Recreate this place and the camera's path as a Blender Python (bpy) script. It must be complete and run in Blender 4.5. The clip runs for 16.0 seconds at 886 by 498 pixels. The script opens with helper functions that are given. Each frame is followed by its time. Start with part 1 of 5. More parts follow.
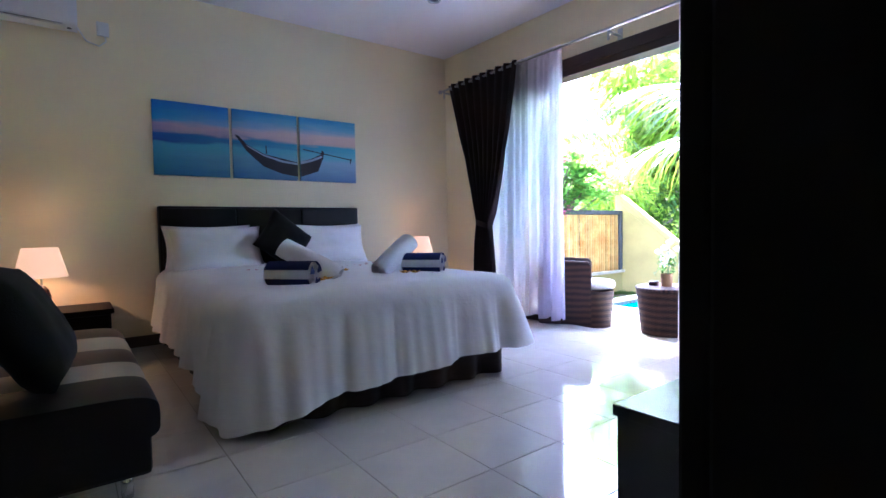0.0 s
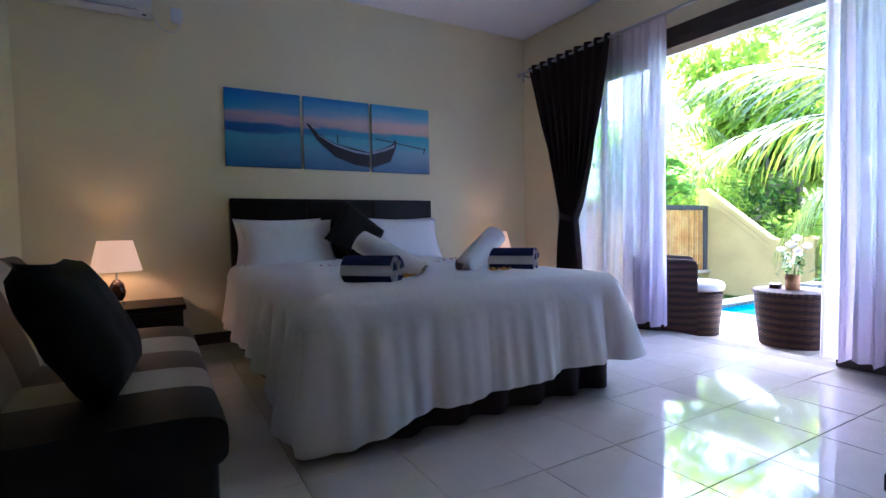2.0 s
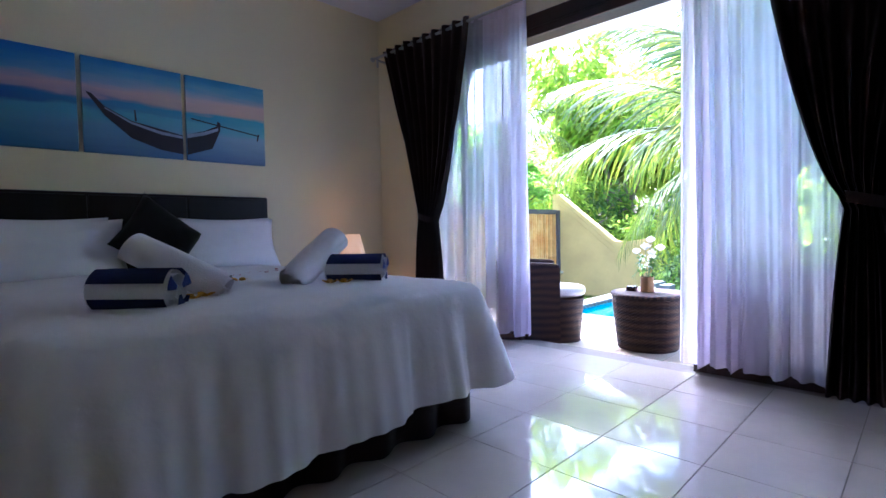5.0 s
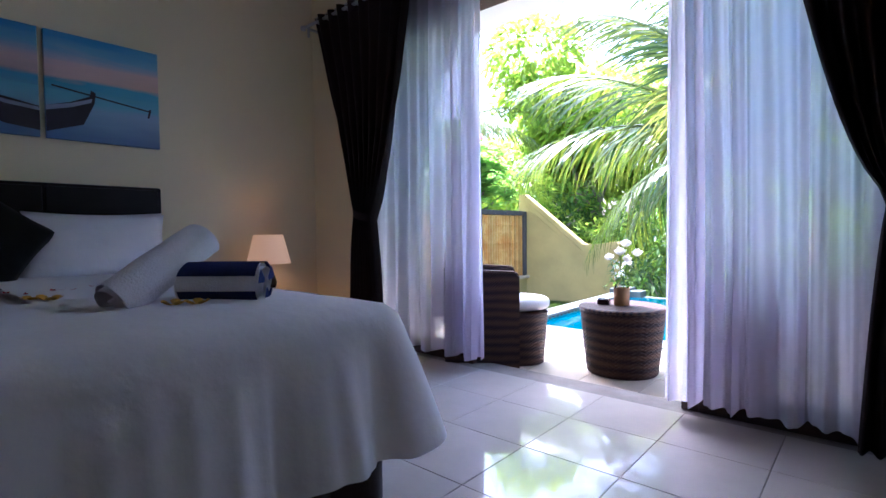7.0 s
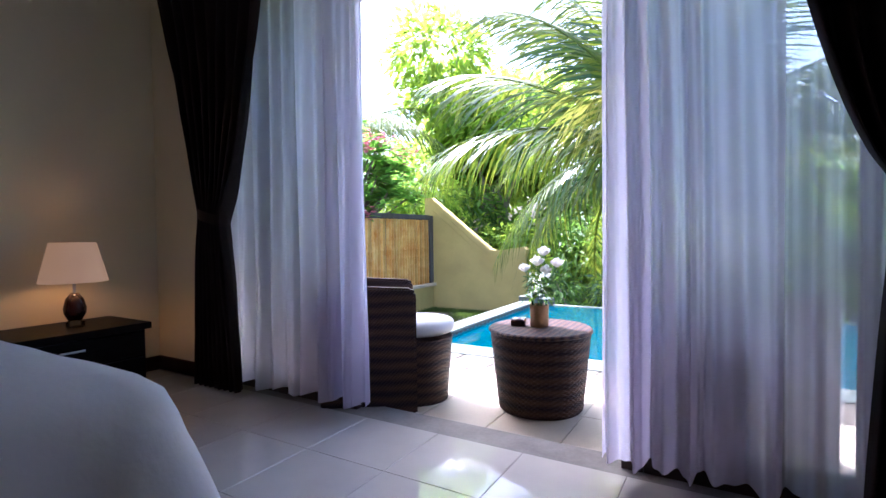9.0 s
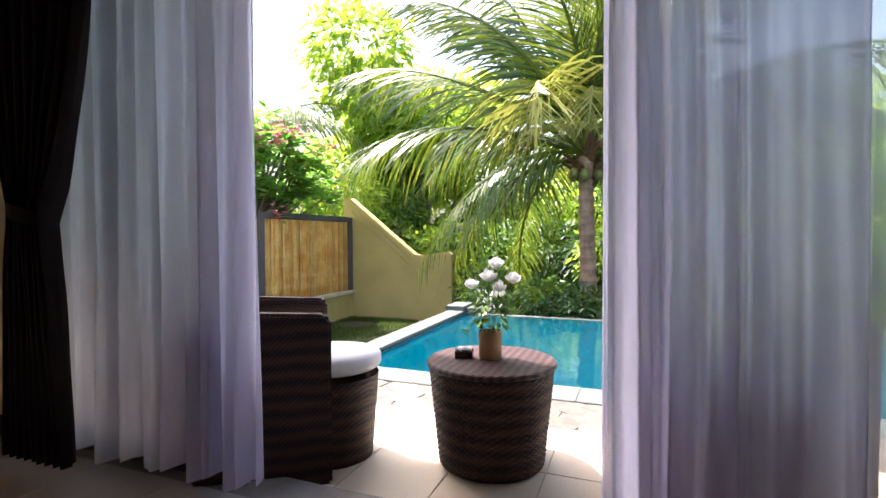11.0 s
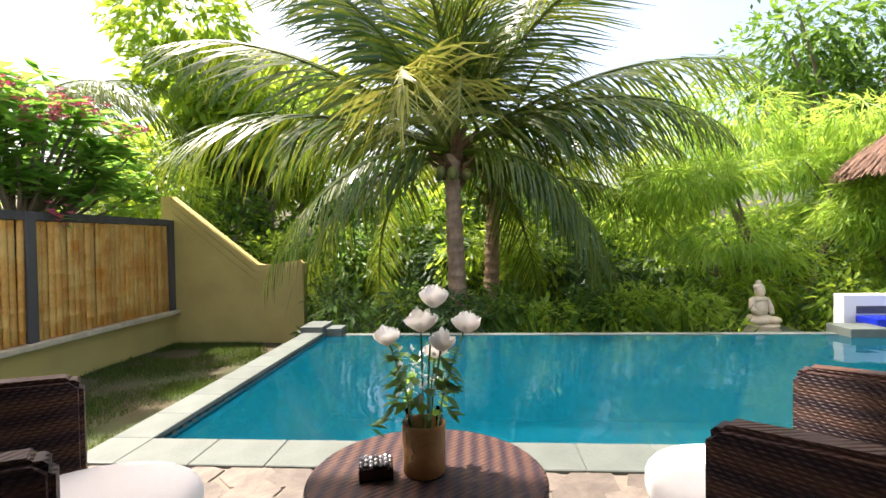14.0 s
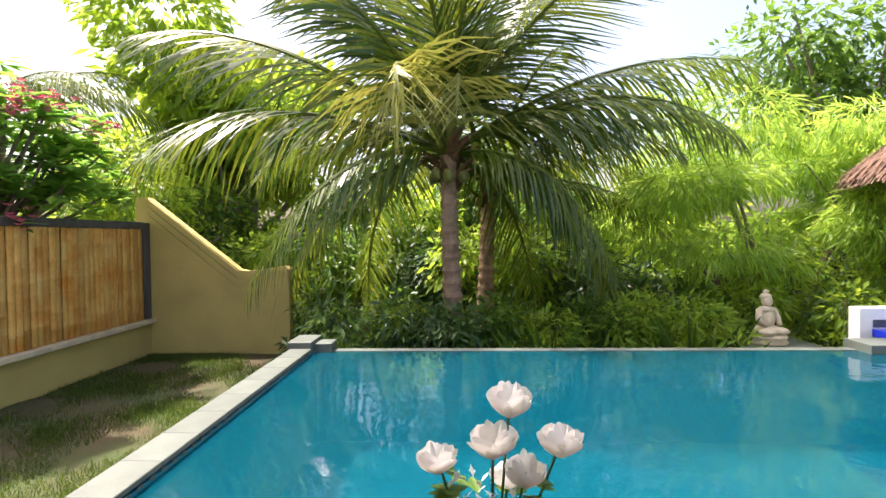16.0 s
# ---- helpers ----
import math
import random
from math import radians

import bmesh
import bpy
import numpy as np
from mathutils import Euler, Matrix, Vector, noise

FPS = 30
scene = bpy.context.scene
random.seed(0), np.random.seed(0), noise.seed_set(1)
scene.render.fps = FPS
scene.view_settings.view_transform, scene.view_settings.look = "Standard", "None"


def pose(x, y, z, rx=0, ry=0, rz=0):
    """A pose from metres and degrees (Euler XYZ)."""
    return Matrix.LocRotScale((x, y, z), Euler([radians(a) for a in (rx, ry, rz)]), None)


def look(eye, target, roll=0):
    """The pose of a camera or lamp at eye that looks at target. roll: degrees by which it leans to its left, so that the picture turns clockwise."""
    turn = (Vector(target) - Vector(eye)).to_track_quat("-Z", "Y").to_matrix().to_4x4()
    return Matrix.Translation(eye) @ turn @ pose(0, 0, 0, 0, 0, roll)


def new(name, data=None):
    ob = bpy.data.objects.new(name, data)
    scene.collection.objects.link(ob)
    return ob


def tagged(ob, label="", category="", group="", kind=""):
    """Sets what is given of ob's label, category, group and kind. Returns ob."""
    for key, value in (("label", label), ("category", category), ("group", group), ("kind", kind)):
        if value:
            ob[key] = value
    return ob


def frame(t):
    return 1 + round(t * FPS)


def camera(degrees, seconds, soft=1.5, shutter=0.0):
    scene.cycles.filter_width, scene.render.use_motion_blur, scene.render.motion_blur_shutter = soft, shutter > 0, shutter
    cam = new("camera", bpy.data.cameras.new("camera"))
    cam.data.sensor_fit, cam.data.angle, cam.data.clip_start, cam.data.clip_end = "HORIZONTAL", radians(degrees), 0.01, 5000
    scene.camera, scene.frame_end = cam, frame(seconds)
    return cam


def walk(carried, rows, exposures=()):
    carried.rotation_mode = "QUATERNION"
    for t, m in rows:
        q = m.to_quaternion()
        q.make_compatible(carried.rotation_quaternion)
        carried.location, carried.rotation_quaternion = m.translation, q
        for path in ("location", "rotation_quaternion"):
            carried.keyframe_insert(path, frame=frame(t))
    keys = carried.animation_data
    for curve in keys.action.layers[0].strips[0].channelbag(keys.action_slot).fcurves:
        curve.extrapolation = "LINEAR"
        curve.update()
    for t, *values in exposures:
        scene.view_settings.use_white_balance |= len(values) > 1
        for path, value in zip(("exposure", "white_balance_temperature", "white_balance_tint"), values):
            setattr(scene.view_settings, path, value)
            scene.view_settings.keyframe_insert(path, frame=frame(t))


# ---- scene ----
cam = camera(83.6, 16.0)
PATH = [
    (0, (0.357, 0.255, 1.042), (1.559, 1.851, 0.954), -1.0),
    (0.5, (0.343, 0.388, 1.031), (1.434, 2.061, 0.933), -0.9),
    (1, (0.388, 0.529, 1.004), (1.405, 2.248, 0.909), -1.0),
    (1.5, (0.395, 0.635, 1.001), (1.406, 2.359, 0.908), -1.0),
    (2, (0.426, 0.724, 1.001), (1.432, 2.450, 0.910), -1.0),
    (2.5, (0.448, 0.806, 0.985), (1.464, 2.526, 0.894), -0.9),
    (3, (0.444, 0.853, 0.988), (1.599, 2.483, 0.900), -0.7),
    (3.5, (0.522, 0.908, 0.977), (1.806, 2.439, 0.894), -0.6),
    (4, (0.658, 0.998, 0.976), (1.999, 2.479, 0.894), -0.9),
    (6.5, (1.440, 1.407, 0.979), (2.937, 2.730, 0.899), -0.6),
    (7, (1.641, 1.512, 0.960), (3.147, 2.825, 0.883), -0.6),
    (7.5, (1.803, 1.626, 0.961), (3.364, 2.875, 0.890), -0.5),
    (8, (1.989, 1.724, 0.954), (3.654, 2.830, 0.889), -0.6),
    (8.5, (2.164, 1.783, 0.972), (3.858, 2.845, 0.911), -0.7),
    (9, (2.349, 1.870, 0.958), (4.068, 2.890, 0.898), -0.7),
    (11.5, (3.076, 2.346, 0.992), (4.993, 2.917, 0.946), -0.3),
    (12, (3.251, 2.460, 1.008), (5.215, 2.836, 0.967), -0.5),
    (12.5, (3.378, 2.522, 1.014), (5.364, 2.757, 0.974), -0.6),
    (13, (3.571, 2.590, 1.009), (5.565, 2.736, 0.968), -0.8),
    (13.5, (3.716, 2.651, 1.017), (5.711, 2.788, 0.974), -0.9),
    (14, (3.901, 2.730, 0.995), (5.897, 2.864, 0.954), -0.9),
    (14.5, (4.03, 2.800, 1.000), (6.025, 2.930, 0.955), -0.9),
    (15, (4.165, 2.860, 1.005), (6.161, 2.976, 0.959), -0.8),
    (15.5, (4.245, 2.895, 1.044), (6.243, 2.985, 0.998), -0.7),
    (16, (4.320, 2.915, 1.121), (6.318, 2.988, 1.071), -0.6),
]
EXPOSURE = [(0, 4.35, 4700, 26), (0.6, 4.1, 4700, 26), (4, 3.75, 4700, 26), (6.5, 3.15, 4900, 26), (9, 2.5, 5100, 24), (11.5, 1.95, 6200, 18), (13, 1.55, 6550, 15), (16, 1.5, 6550, 19)]
walk(cam, [(t, look(eye, target, roll)) for t, eye, target, roll in PATH], EXPOSURE)

# ---- world and sun ----
SUN_ELEV, SUN_AZ = 63.0, 24.0            # azimuth from +y towards +x
world = bpy.data.worlds.new("world")
scene.world = world
world.use_nodes = True
wn = world.node_tree
sky = wn.nodes.new("ShaderNodeTexSky")
sky.sky_type = "NISHITA"
sky.sun_disc = False
sky.sun_elevation, sky.sun_rotation = radians(SUN_ELEV), radians(SUN_AZ)
sky.dust_density, sky.air_density, sky.ozone_density = 6.0, 1.2, 0.2
wn.nodes["Background"].inputs[1].default_value = 0.15
wn.links.new(sky.outputs[0], wn.nodes["Background"].inputs[0])
sun = new("sun", bpy.data.lights.new("sun", "SUN"))
sun.data.energy, sun.data.angle, sun.data.color = 5.0, radians(1.5), (1, 0.94, 0.85)
sd = Vector((math.sin(radians(SUN_AZ)) * math.cos(radians(SUN_ELEV)), math.cos(radians(SUN_AZ)) * math.cos(radians(SUN_ELEV)), math.sin(radians(SUN_ELEV))))
sun.matrix_world = look(sd * 40, (0, 0, 0))


# ---- materials ----
def mat(name, col, rough=0.6, metal=0.0, var=0.15, scale=6.0, bump=0.1, bscale=60.0, spec=0.5, col2=None, stretch=(1, 1, 1), rnd=0.0, sheen=0.0, coords="Object"):
    """A surface with stains at a large scale, grain at a small one, and a fine relief."""
    m = bpy.data.materials.new(name)
    m.use_nodes = True
    n, l = m.node_tree.nodes, m.node_tree.links
    b = n["Principled BSDF"]
    tc = n.new("ShaderNodeTexCoord")
    mp = n.new("ShaderNodeMapping")
    mp.inputs["Scale"].default_value = stretch
    if coords == "World":
        l.new(n.new("ShaderNodeNewGeometry").outputs["Position"], mp.inputs[0])
    else:
        l.new(tc.outputs[coords], mp.inputs[0])
    big, small = n.new("ShaderNodeTexNoise"), n.new("ShaderNodeTexNoise")
    for t, s in ((big, scale), (small, bscale)):
        t.inputs["Scale"].default_value = s
        t.inputs["Detail"].default_value = 4
        l.new(mp.outputs[0], t.inputs[0])
    col2 = col2 or tuple(c * (1 - 2 * var) for c in col)
    mixa = n.new("ShaderNodeMix")
    mixa.data_type = "RGBA"
    mixa.inputs[6].default_value, mixa.inputs[7].default_value = (*col, 1), (*col2, 1)
    ramp = n.new("ShaderNodeMapRange")
    ramp.inputs[1].default_value, ramp.inputs[2].default_value = 0.35, 0.7
    add = n.new("ShaderNodeMath")
    add.operation = "MULTIPLY_ADD"
    add.inputs[1].default_value, add.inputs[2].default_value = 0.35, -0.17
    l.new(small.outputs[0], add.inputs[0])
    add2 = n.new("ShaderNodeMath")
    l.new(big.outputs[0], add2.inputs[0])
    l.new(add.outputs[0], add2.inputs[1])
    l.new(add2.outputs[0], ramp.inputs[0])
    l.new(ramp.outputs[0], mixa.inputs[0])
    out = mixa.outputs[2]
    if rnd:
        oi, hs, mr = n.new("ShaderNodeObjectInfo"), n.new("ShaderNodeHueSaturation"), n.new("ShaderNodeMapRange")
        mr.inputs[3].default_value, mr.inputs[4].default_value = 1 - rnd, 1 + rnd
        l.new(oi.outputs["Random"], mr.inputs[0])
        l.new(mr.outputs[0], hs.inputs["Value"])
        l.new(out, hs.inputs["Color"])
        out = hs.outputs[0]
    l.new(out, b.inputs["Base Color"])
    b.inputs["Roughness"].default_value, b.inputs["Metallic"].default_value = rough, metal
    b.inputs["Specular IOR Level"].default_value = spec
    if sheen:
        b.inputs["Sheen Weight"].default_value = sheen
    if bump:
        bp = n.new("ShaderNodeBump")
        bp.inputs["Strength"].default_value, bp.inputs["Distance"].default_value = bump, 0.01
        l.new(small.outputs[0], bp.inputs["Height"])
        l.new(bp.outputs[0], b.inputs["Normal"])
    return m


def leaf_mat(name, col, col2, trans=0.45, rough=0.45):
    """A leaf that lets light through; each leaf has its own shade."""
    m = bpy.data.materials.new(name)
    m.use_nodes = True
    n, l = m.node_tree.nodes, m.node_tree.links
    b, o = n["Principled BSDF"], n["Material Output"]
    g = n.new("ShaderNodeNewGeometry")
    mx = n.new("ShaderNodeMix")
    mx.data_type = "RGBA"
    mx.inputs[6].default_value, mx.inputs[7].default_value = (*col, 1), (*col2, 1)
    l.new(g.outputs["Random Per Island"], mx.inputs[0])
    l.new(mx.outputs[2], b.inputs["Base Color"])
    b.inputs["Roughness"].default_value = rough
    t = n.new("ShaderNodeBsdfTranslucent")
    hs = n.new("ShaderNodeHueSaturation")
    hs.inputs["Value"].default_value = 1.9
    hs.inputs["Hue"].default_value = 0.48
    l.new(mx.outputs[2], hs.inputs["Color"])
    l.new(hs.outputs[0], t.inputs[0])
    ms = n.new("ShaderNodeMixShader")
    ms.inputs[0].default_value = trans
    l.new(b.outputs[0], ms.inputs[1])
    l.new(t.outputs[0], ms.inputs[2])
    l.new(ms.outputs[0], o.inputs[0])
    return m


def sheer_mat(name, col, clear):
    m = bpy.data.materials.new(name)
    m.use_nodes = True
    n, l = m.node_tree.nodes, m.node_tree.links
    o = n["Material Output"]
    b = n["Principled BSDF"]
    b.inputs["Base Color"].default_value, b.inputs["Roughness"].default_value = (*col, 1), 0.9
    t, tr = n.new("ShaderNodeBsdfTranslucent"), n.new("ShaderNodeBsdfTransparent")
    t.inputs[0].default_value = (*col, 1)
    m1, m2 = n.new("ShaderNodeMixShader"), n.new("ShaderNodeMixShader")
    m1.inputs[0].default_value = 0.78
    tc, w = n.new("ShaderNodeTexCoord"), n.new("ShaderNodeTexNoise")
    w.inputs["Scale"].default_value = 4
    l.new(tc.outputs["Object"], w.inputs[0])
    mr = n.new("ShaderNodeMapRange")
    mr.inputs[3].default_value, mr.inputs[4].default_value = clear - 0.08, clear + 0.08
    l.new(w.outputs[0], mr.inputs[0])
    l.new(mr.outputs[0], m2.inputs[0])
    l.new(b.outputs[0], m1.inputs[1])
    l.new(t.outputs[0], m1.inputs[2])
    l.new(m1.outputs[0], m2.inputs[1])
    l.new(tr.outputs[0], m2.inputs[2])
    l.new(m2.outputs[0], o.inputs[0])
    return m


def clear_mat(name, tint, wavy=0.0, ior=1.45, murk=None):
    """Clear glass or water: straight through, with a Fresnel gloss."""
    m = bpy.data.materials.new(name)
    m.use_nodes = True
    n, l = m.node_tree.nodes, m.node_tree.links
    o = n["Material Output"]
    n.remove(n["Principled BSDF"])
    tr, gl, fr, ms = n.new("ShaderNodeBsdfTransparent"), n.new("ShaderNodeBsdfGlossy"), n.new("ShaderNodeFresnel"), n.new("ShaderNodeMixShader")
    tr.inputs[0].default_value = (*tint, 1)
    gl.inputs["Roughness"].default_value = 0.03
    fr.inputs[0].default_value = ior
    if wavy:
        tc, w, bp = n.new("ShaderNodeTexCoord"), n.new("ShaderNodeTexNoise"), n.new("ShaderNodeBump")
        w.inputs["Scale"].default_value, w.inputs["Detail"].default_value = 3.0, 3
        bp.inputs["Strength"].default_value, bp.inputs["Distance"].default_value = wavy, 0.05
        l.new(tc.outputs["Object"], w.inputs[0])
        l.new(w.outputs[0], bp.inputs["Height"])
        l.new(bp.outputs[0], gl.inputs["Normal"])
        l.new(bp.outputs[0], fr.inputs["Normal"])
    l.new(fr.outputs[0], ms.inputs[0])
    body = tr
    if murk:
        df, body = n.new("ShaderNodeBsdfDiffuse"), n.new("ShaderNodeMixShader")
        df.inputs[0].default_value, body.inputs[0].default_value = (*murk, 1), 0.6
        l.new(tr.outputs[0], body.inputs[1])
        l.new(df.outputs[0], body.inputs[2])
    l.new(body.outputs[0], ms.inputs[1])
    l.new(gl.outputs[0], ms.inputs[2])
    l.new(ms.outputs[0], o.inputs[0])
    return m


def weave_mat(name, way="Z", band=5.0):
    """Flat brown rattan strips, in bands of lighter and darker brown."""
    m = mat(name, (0.075, 0.04, 0.028), 0.55, var=0.3, scale=3, bump=0.0, spec=0.25)
    n, l = m.node_tree.nodes, m.node_tree.links
    b = n["Principled BSDF"]
    tc, mp = n.new("ShaderNodeTexCoord"), n.new("ShaderNodeMapping")
    l.new(tc.outputs["Object"], mp.inputs[0])
    w1, w2 = n.new("ShaderNodeTexWave"), n.new("ShaderNodeTexWave")
    w1.bands_direction, w2.bands_direction = "Z", "DIAGONAL"
    w1.inputs["Scale"].default_value, w2.inputs["Scale"].default_value = 40, 30
    for w in (w1, w2):
        w.inputs["Distortion"].default_value = 1.2
        l.new(mp.outputs[0], w.inputs[0])
    mu = n.new("ShaderNodeMath")
    mu.operation = "MULTIPLY"
    l.new(w1.outputs["Fac"], mu.inputs[0])
    l.new(w2.outputs["Fac"], mu.inputs[1])
    bp = n.new("ShaderNodeBump")
    bp.inputs["Strength"].default_value, bp.inputs["Distance"].default_value = 0.8, 0.006
    l.new(mu.outputs[0], bp.inputs["Height"])
    l.new(bp.outputs[0], b.inputs["Normal"])
    nz = n.new("ShaderNodeTexWave")
    nz.bands_direction = way
    nz.inputs["Scale"].default_value, nz.inputs["Distortion"].default_value, nz.inputs["Detail"].default_value = band, 1.6, 3
    l.new(mp.outputs[0], nz.inputs[0])
    mx = n.new("ShaderNodeMix")
    mx.data_type = "RGBA"
    mx.inputs[6].default_value, mx.inputs[7].default_value = (0.018, 0.010, 0.016, 1), (0.12, 0.06, 0.036, 1)
    pw = n.new("ShaderNodeMath")
    pw.operation = "MULTIPLY_ADD"
    pw.inputs[1].default_value, pw.inputs[2].default_value = 0.6, 0.0
    l.new(nz.outputs["Fac"], pw.inputs[0])
    ad = n.new("ShaderNodeMath")
    ad.operation = "MULTIPLY_ADD"
    ad.inputs[1].default_value = 0.4
    l.new(mu.outputs[0], ad.inputs[0])
    l.new(pw.outputs[0], ad.inputs[2])
    l.new(ad.outputs[0], mx.inputs[0])
    l.new(mx.outputs[2], b.inputs["Base Color"])
    return m


def glow_mat(name, col, strength):
    """A lit fabric lamp shade."""
    m = bpy.data.materials.new(name)
    m.use_nodes = True
    b = m.node_tree.nodes["Principled BSDF"]
    b.inputs["Base Color"].default_value = (0.6, 0.5, 0.38, 1)
    b.inputs["Roughness"].default_value = 0.9
    b.inputs["Emission Color"].default_value = (*col, 1)
    b.inputs["Emission Strength"].default_value = strength
    return m


def beach_mat(name):
    """A printed canvas: evening sky, sea and wet sand, brighter to one side."""
    m = bpy.data.materials.new(name)
    m.use_nodes = True
    n, l = m.node_tree.nodes, m.node_tree.links
    b = n["Principled BSDF"]
    b.inputs["Roughness"].default_value = 0.5
    g, sx = n.new("ShaderNodeNewGeometry"), n.new("ShaderNodeSeparateXYZ")
    l.new(g.outputs["Position"], sx.inputs[0])
    mz, mxr = n.new("ShaderNodeMapRange"), n.new("ShaderNodeMapRange")
    mz.inputs[1].default_value, mz.inputs[2].default_value = PIC_Z0, PIC_Z1
    mxr.inputs[1].default_value, mxr.inputs[2].default_value = PIC_X0, PIC_X1
    nz = n.new("ShaderNodeTexNoise")
    nz.inputs["Scale"].default_value, nz.inputs["Detail"].default_value = 5, 6
    mp = n.new("ShaderNodeMapping")
    mp.inputs["Scale"].default_value = (0.6, 1, 3.5)
    l.new(g.outputs["Position"], mp.inputs[0])
    l.new(mp.outputs[0], nz.inputs[0])
    ma = n.new("ShaderNodeMath")
    ma.operation = "MULTIPLY_ADD"
    ma.inputs[1].default_value, ma.inputs[2].default_value = 0.16, -0.08
    l.new(nz.outputs[0], ma.inputs[0])
    ad = n.new("ShaderNodeMath")
    l.new(mz.outputs[0], ad.inputs[0])
    l.new(ma.outputs[0], ad.inputs[1])
    l.new(sx.outputs[0], mxr.inputs[0])
    l.new(sx.outputs[2], mz.inputs[0])

    def ramp(stops):
        r = n.new("ShaderNodeValToRGB")
        e = r.color_ramp.elements
        for k, (p, c) in enumerate(stops):
            x = e[k] if k < 2 else e.new(p)
            x.position, x.color = p, (*c, 1)
        l.new(ad.outputs[0], r.inputs[0])
        return r
    ra = ramp([(0.0, (0.015, 0.13, 0.3)), (1.0, (0.0, 0.1, 0.5)), (0.44, (0.07, 0.3, 0.48)), (0.47, (0.0, 0.05, 0.3)), (0.58, (0.0, 0.1, 0.42)), (0.61, (0.3, 0.25, 0.42)), (0.68, (0.42, 0.3, 0.42)), (0.75, (0.02, 0.26, 0.55))])
    rb = ramp([(0.0, (0.12, 0.2, 0.4)), (1.0, (0.04, 0.3, 0.58)), (0.3, (0.3, 0.45, 0.6)), (0.38, (0.2, 0.5, 0.6)), (0.55, (0.08, 0.42, 0.58)), (0.59, (0.7, 0.5, 0.4)), (0.72, (0.75, 0.55, 0.5)), (0.86, (0.2, 0.45, 0.62))])
    mx = n.new("ShaderNodeMix")
    mx.data_type = "RGBA"
    l.new(mxr.outputs[0], mx.inputs[0])
    l.new(ra.outputs[0], mx.inputs[6])
    l.new(rb.outputs[0], mx.inputs[7])
    l.new(mx.outputs[2], b.inputs["Base Color"])
    return m


PIC_X0, PIC_X1, PIC_Z0, PIC_Z1 = 1.0, 3.04, 1.57, 2.255
M_WALL = mat("cream wall paint", (0.84, 0.745, 0.5), 0.75, var=0.03, scale=1.2, bump=0.06, bscale=90)
M_OUT = mat("pale yellow render", (0.55, 0.42, 0.14), 0.85, var=0.1, scale=1.5, bump=0.2, bscale=70)
M_CEIL = mat("white ceiling paint", (0.84, 0.82, 0.85), 0.8, var=0.02, scale=1, bump=0.03)
M_SOFFIT = mat("white soffit paint", (0.82, 0.8, 0.74), 0.8, var=0.03, scale=1, bump=0.05)
M_TILE = mat("polished cream tile", (0.66, 0.60, 0.52), 0.05, var=0.04, scale=2.5, bump=0.012, bscale=9, spec=1.0, rnd=0.02)
M_GROUT = mat("grey grout", (0.3, 0.27, 0.23), 0.8)
M_PATIO = mat("matt sand tile", (0.56, 0.47, 0.35), 0.45, var=0.06, scale=3, rnd=0.03)
M_WOOD = mat("dark stained timber", (0.045, 0.016, 0.01), 0.4, var=0.25, scale=2, bump=0.1, bscale=40, stretch=(1, 1, 6))
M_BLACKW = mat("black-brown veneer", (0.006, 0.004, 0.004), 0.45, spec=0.08, var=0.25, scale=3, bump=0.04, stretch=(1, 6, 1))
M_DESK = mat("black lacquer", (0.012, 0.013, 0.018), 0.22, var=0.2, scale=4, bump=0.02)
M_LEATHER = mat("dark brown leatherette", (0.009, 0.006, 0.006), 0.42, spec=0.2, var=0.2, scale=4, bump=0.12, bscale=120)
M_CREAML = mat("cream leatherette", (0.56, 0.49, 0.38), 0.5, var=0.06, scale=5, bump=0.1, bscale=120)
M_BROWNL = mat("brown leatherette", (0.075, 0.042, 0.032), 0.45, var=0.15, scale=5, bump=0.1, bscale=120)
M_BLACKF = mat("black velvet", (0.004, 0.0035, 0.004), 0.9, spec=0.2, var=0.2, scale=6, bump=0.15, bscale=150, sheen=0.1)
M_LINEN = mat("white cotton", (0.82, 0.8, 0.82), 0.9, var=0.025, scale=3, bump=0.45, bscale=14)
M_TOWEL = mat("white terry cloth", (0.82, 0.8, 0.82), 0.95, var=0.04, scale=8, bump=0.5, bscale=140)
M_BLUE = mat("navy terry cloth", (0.015, 0.03, 0.16), 0.95, var=0.15, scale=8, bump=0.5, bscale=140)
M_SKIRT = mat("chocolate satin", (0.03, 0.015, 0.011), 0.5, spec=0.2, var=0.2, scale=5, bump=0.08)
M_DRAPE = mat("dark brown drape", (0.02, 0.009, 0.008), 0.65, spec=0.2, var=0.2, scale=4, bump=0.15, bscale=200, stretch=(1, 1, 0.2))
M_SHEER = sheer_mat("white voile", (0.9, 0.87, 0.97), 0.40)
M_BUNCH = sheer_mat("gathered white voile", (0.9, 0.85, 0.96), 0.07)
M_GLASS = clear_mat("window glass", (0.97, 0.98, 0.97))
M_WATER = clear_mat("pool water", (0.6, 0.93, 0.95), 0.12, 1.33, (0.0, 0.06, 0.09))
M_POOL = mat("teal pool tile", (0.005, 0.19, 0.25), 0.4, var=0.1, scale=1.5, bump=0.0, rnd=0.04)
M_COBALT = mat("cobalt blue tile", (0.01, 0.03, 0.5), 0.2, var=0.15, scale=8, bump=0.05, rnd=0.2)
M_COPING = mat("green-grey stone", (0.105, 0.122, 0.102), 0.55, var=0.12, scale=5, bump=0.2, bscale=50, rnd=0.08)
M_STONE = mat("brown flagstone", (0.13, 0.105, 0.08), 0.7, var=0.2, scale=9, bump=0.5, bscale=40, rnd=0.25)
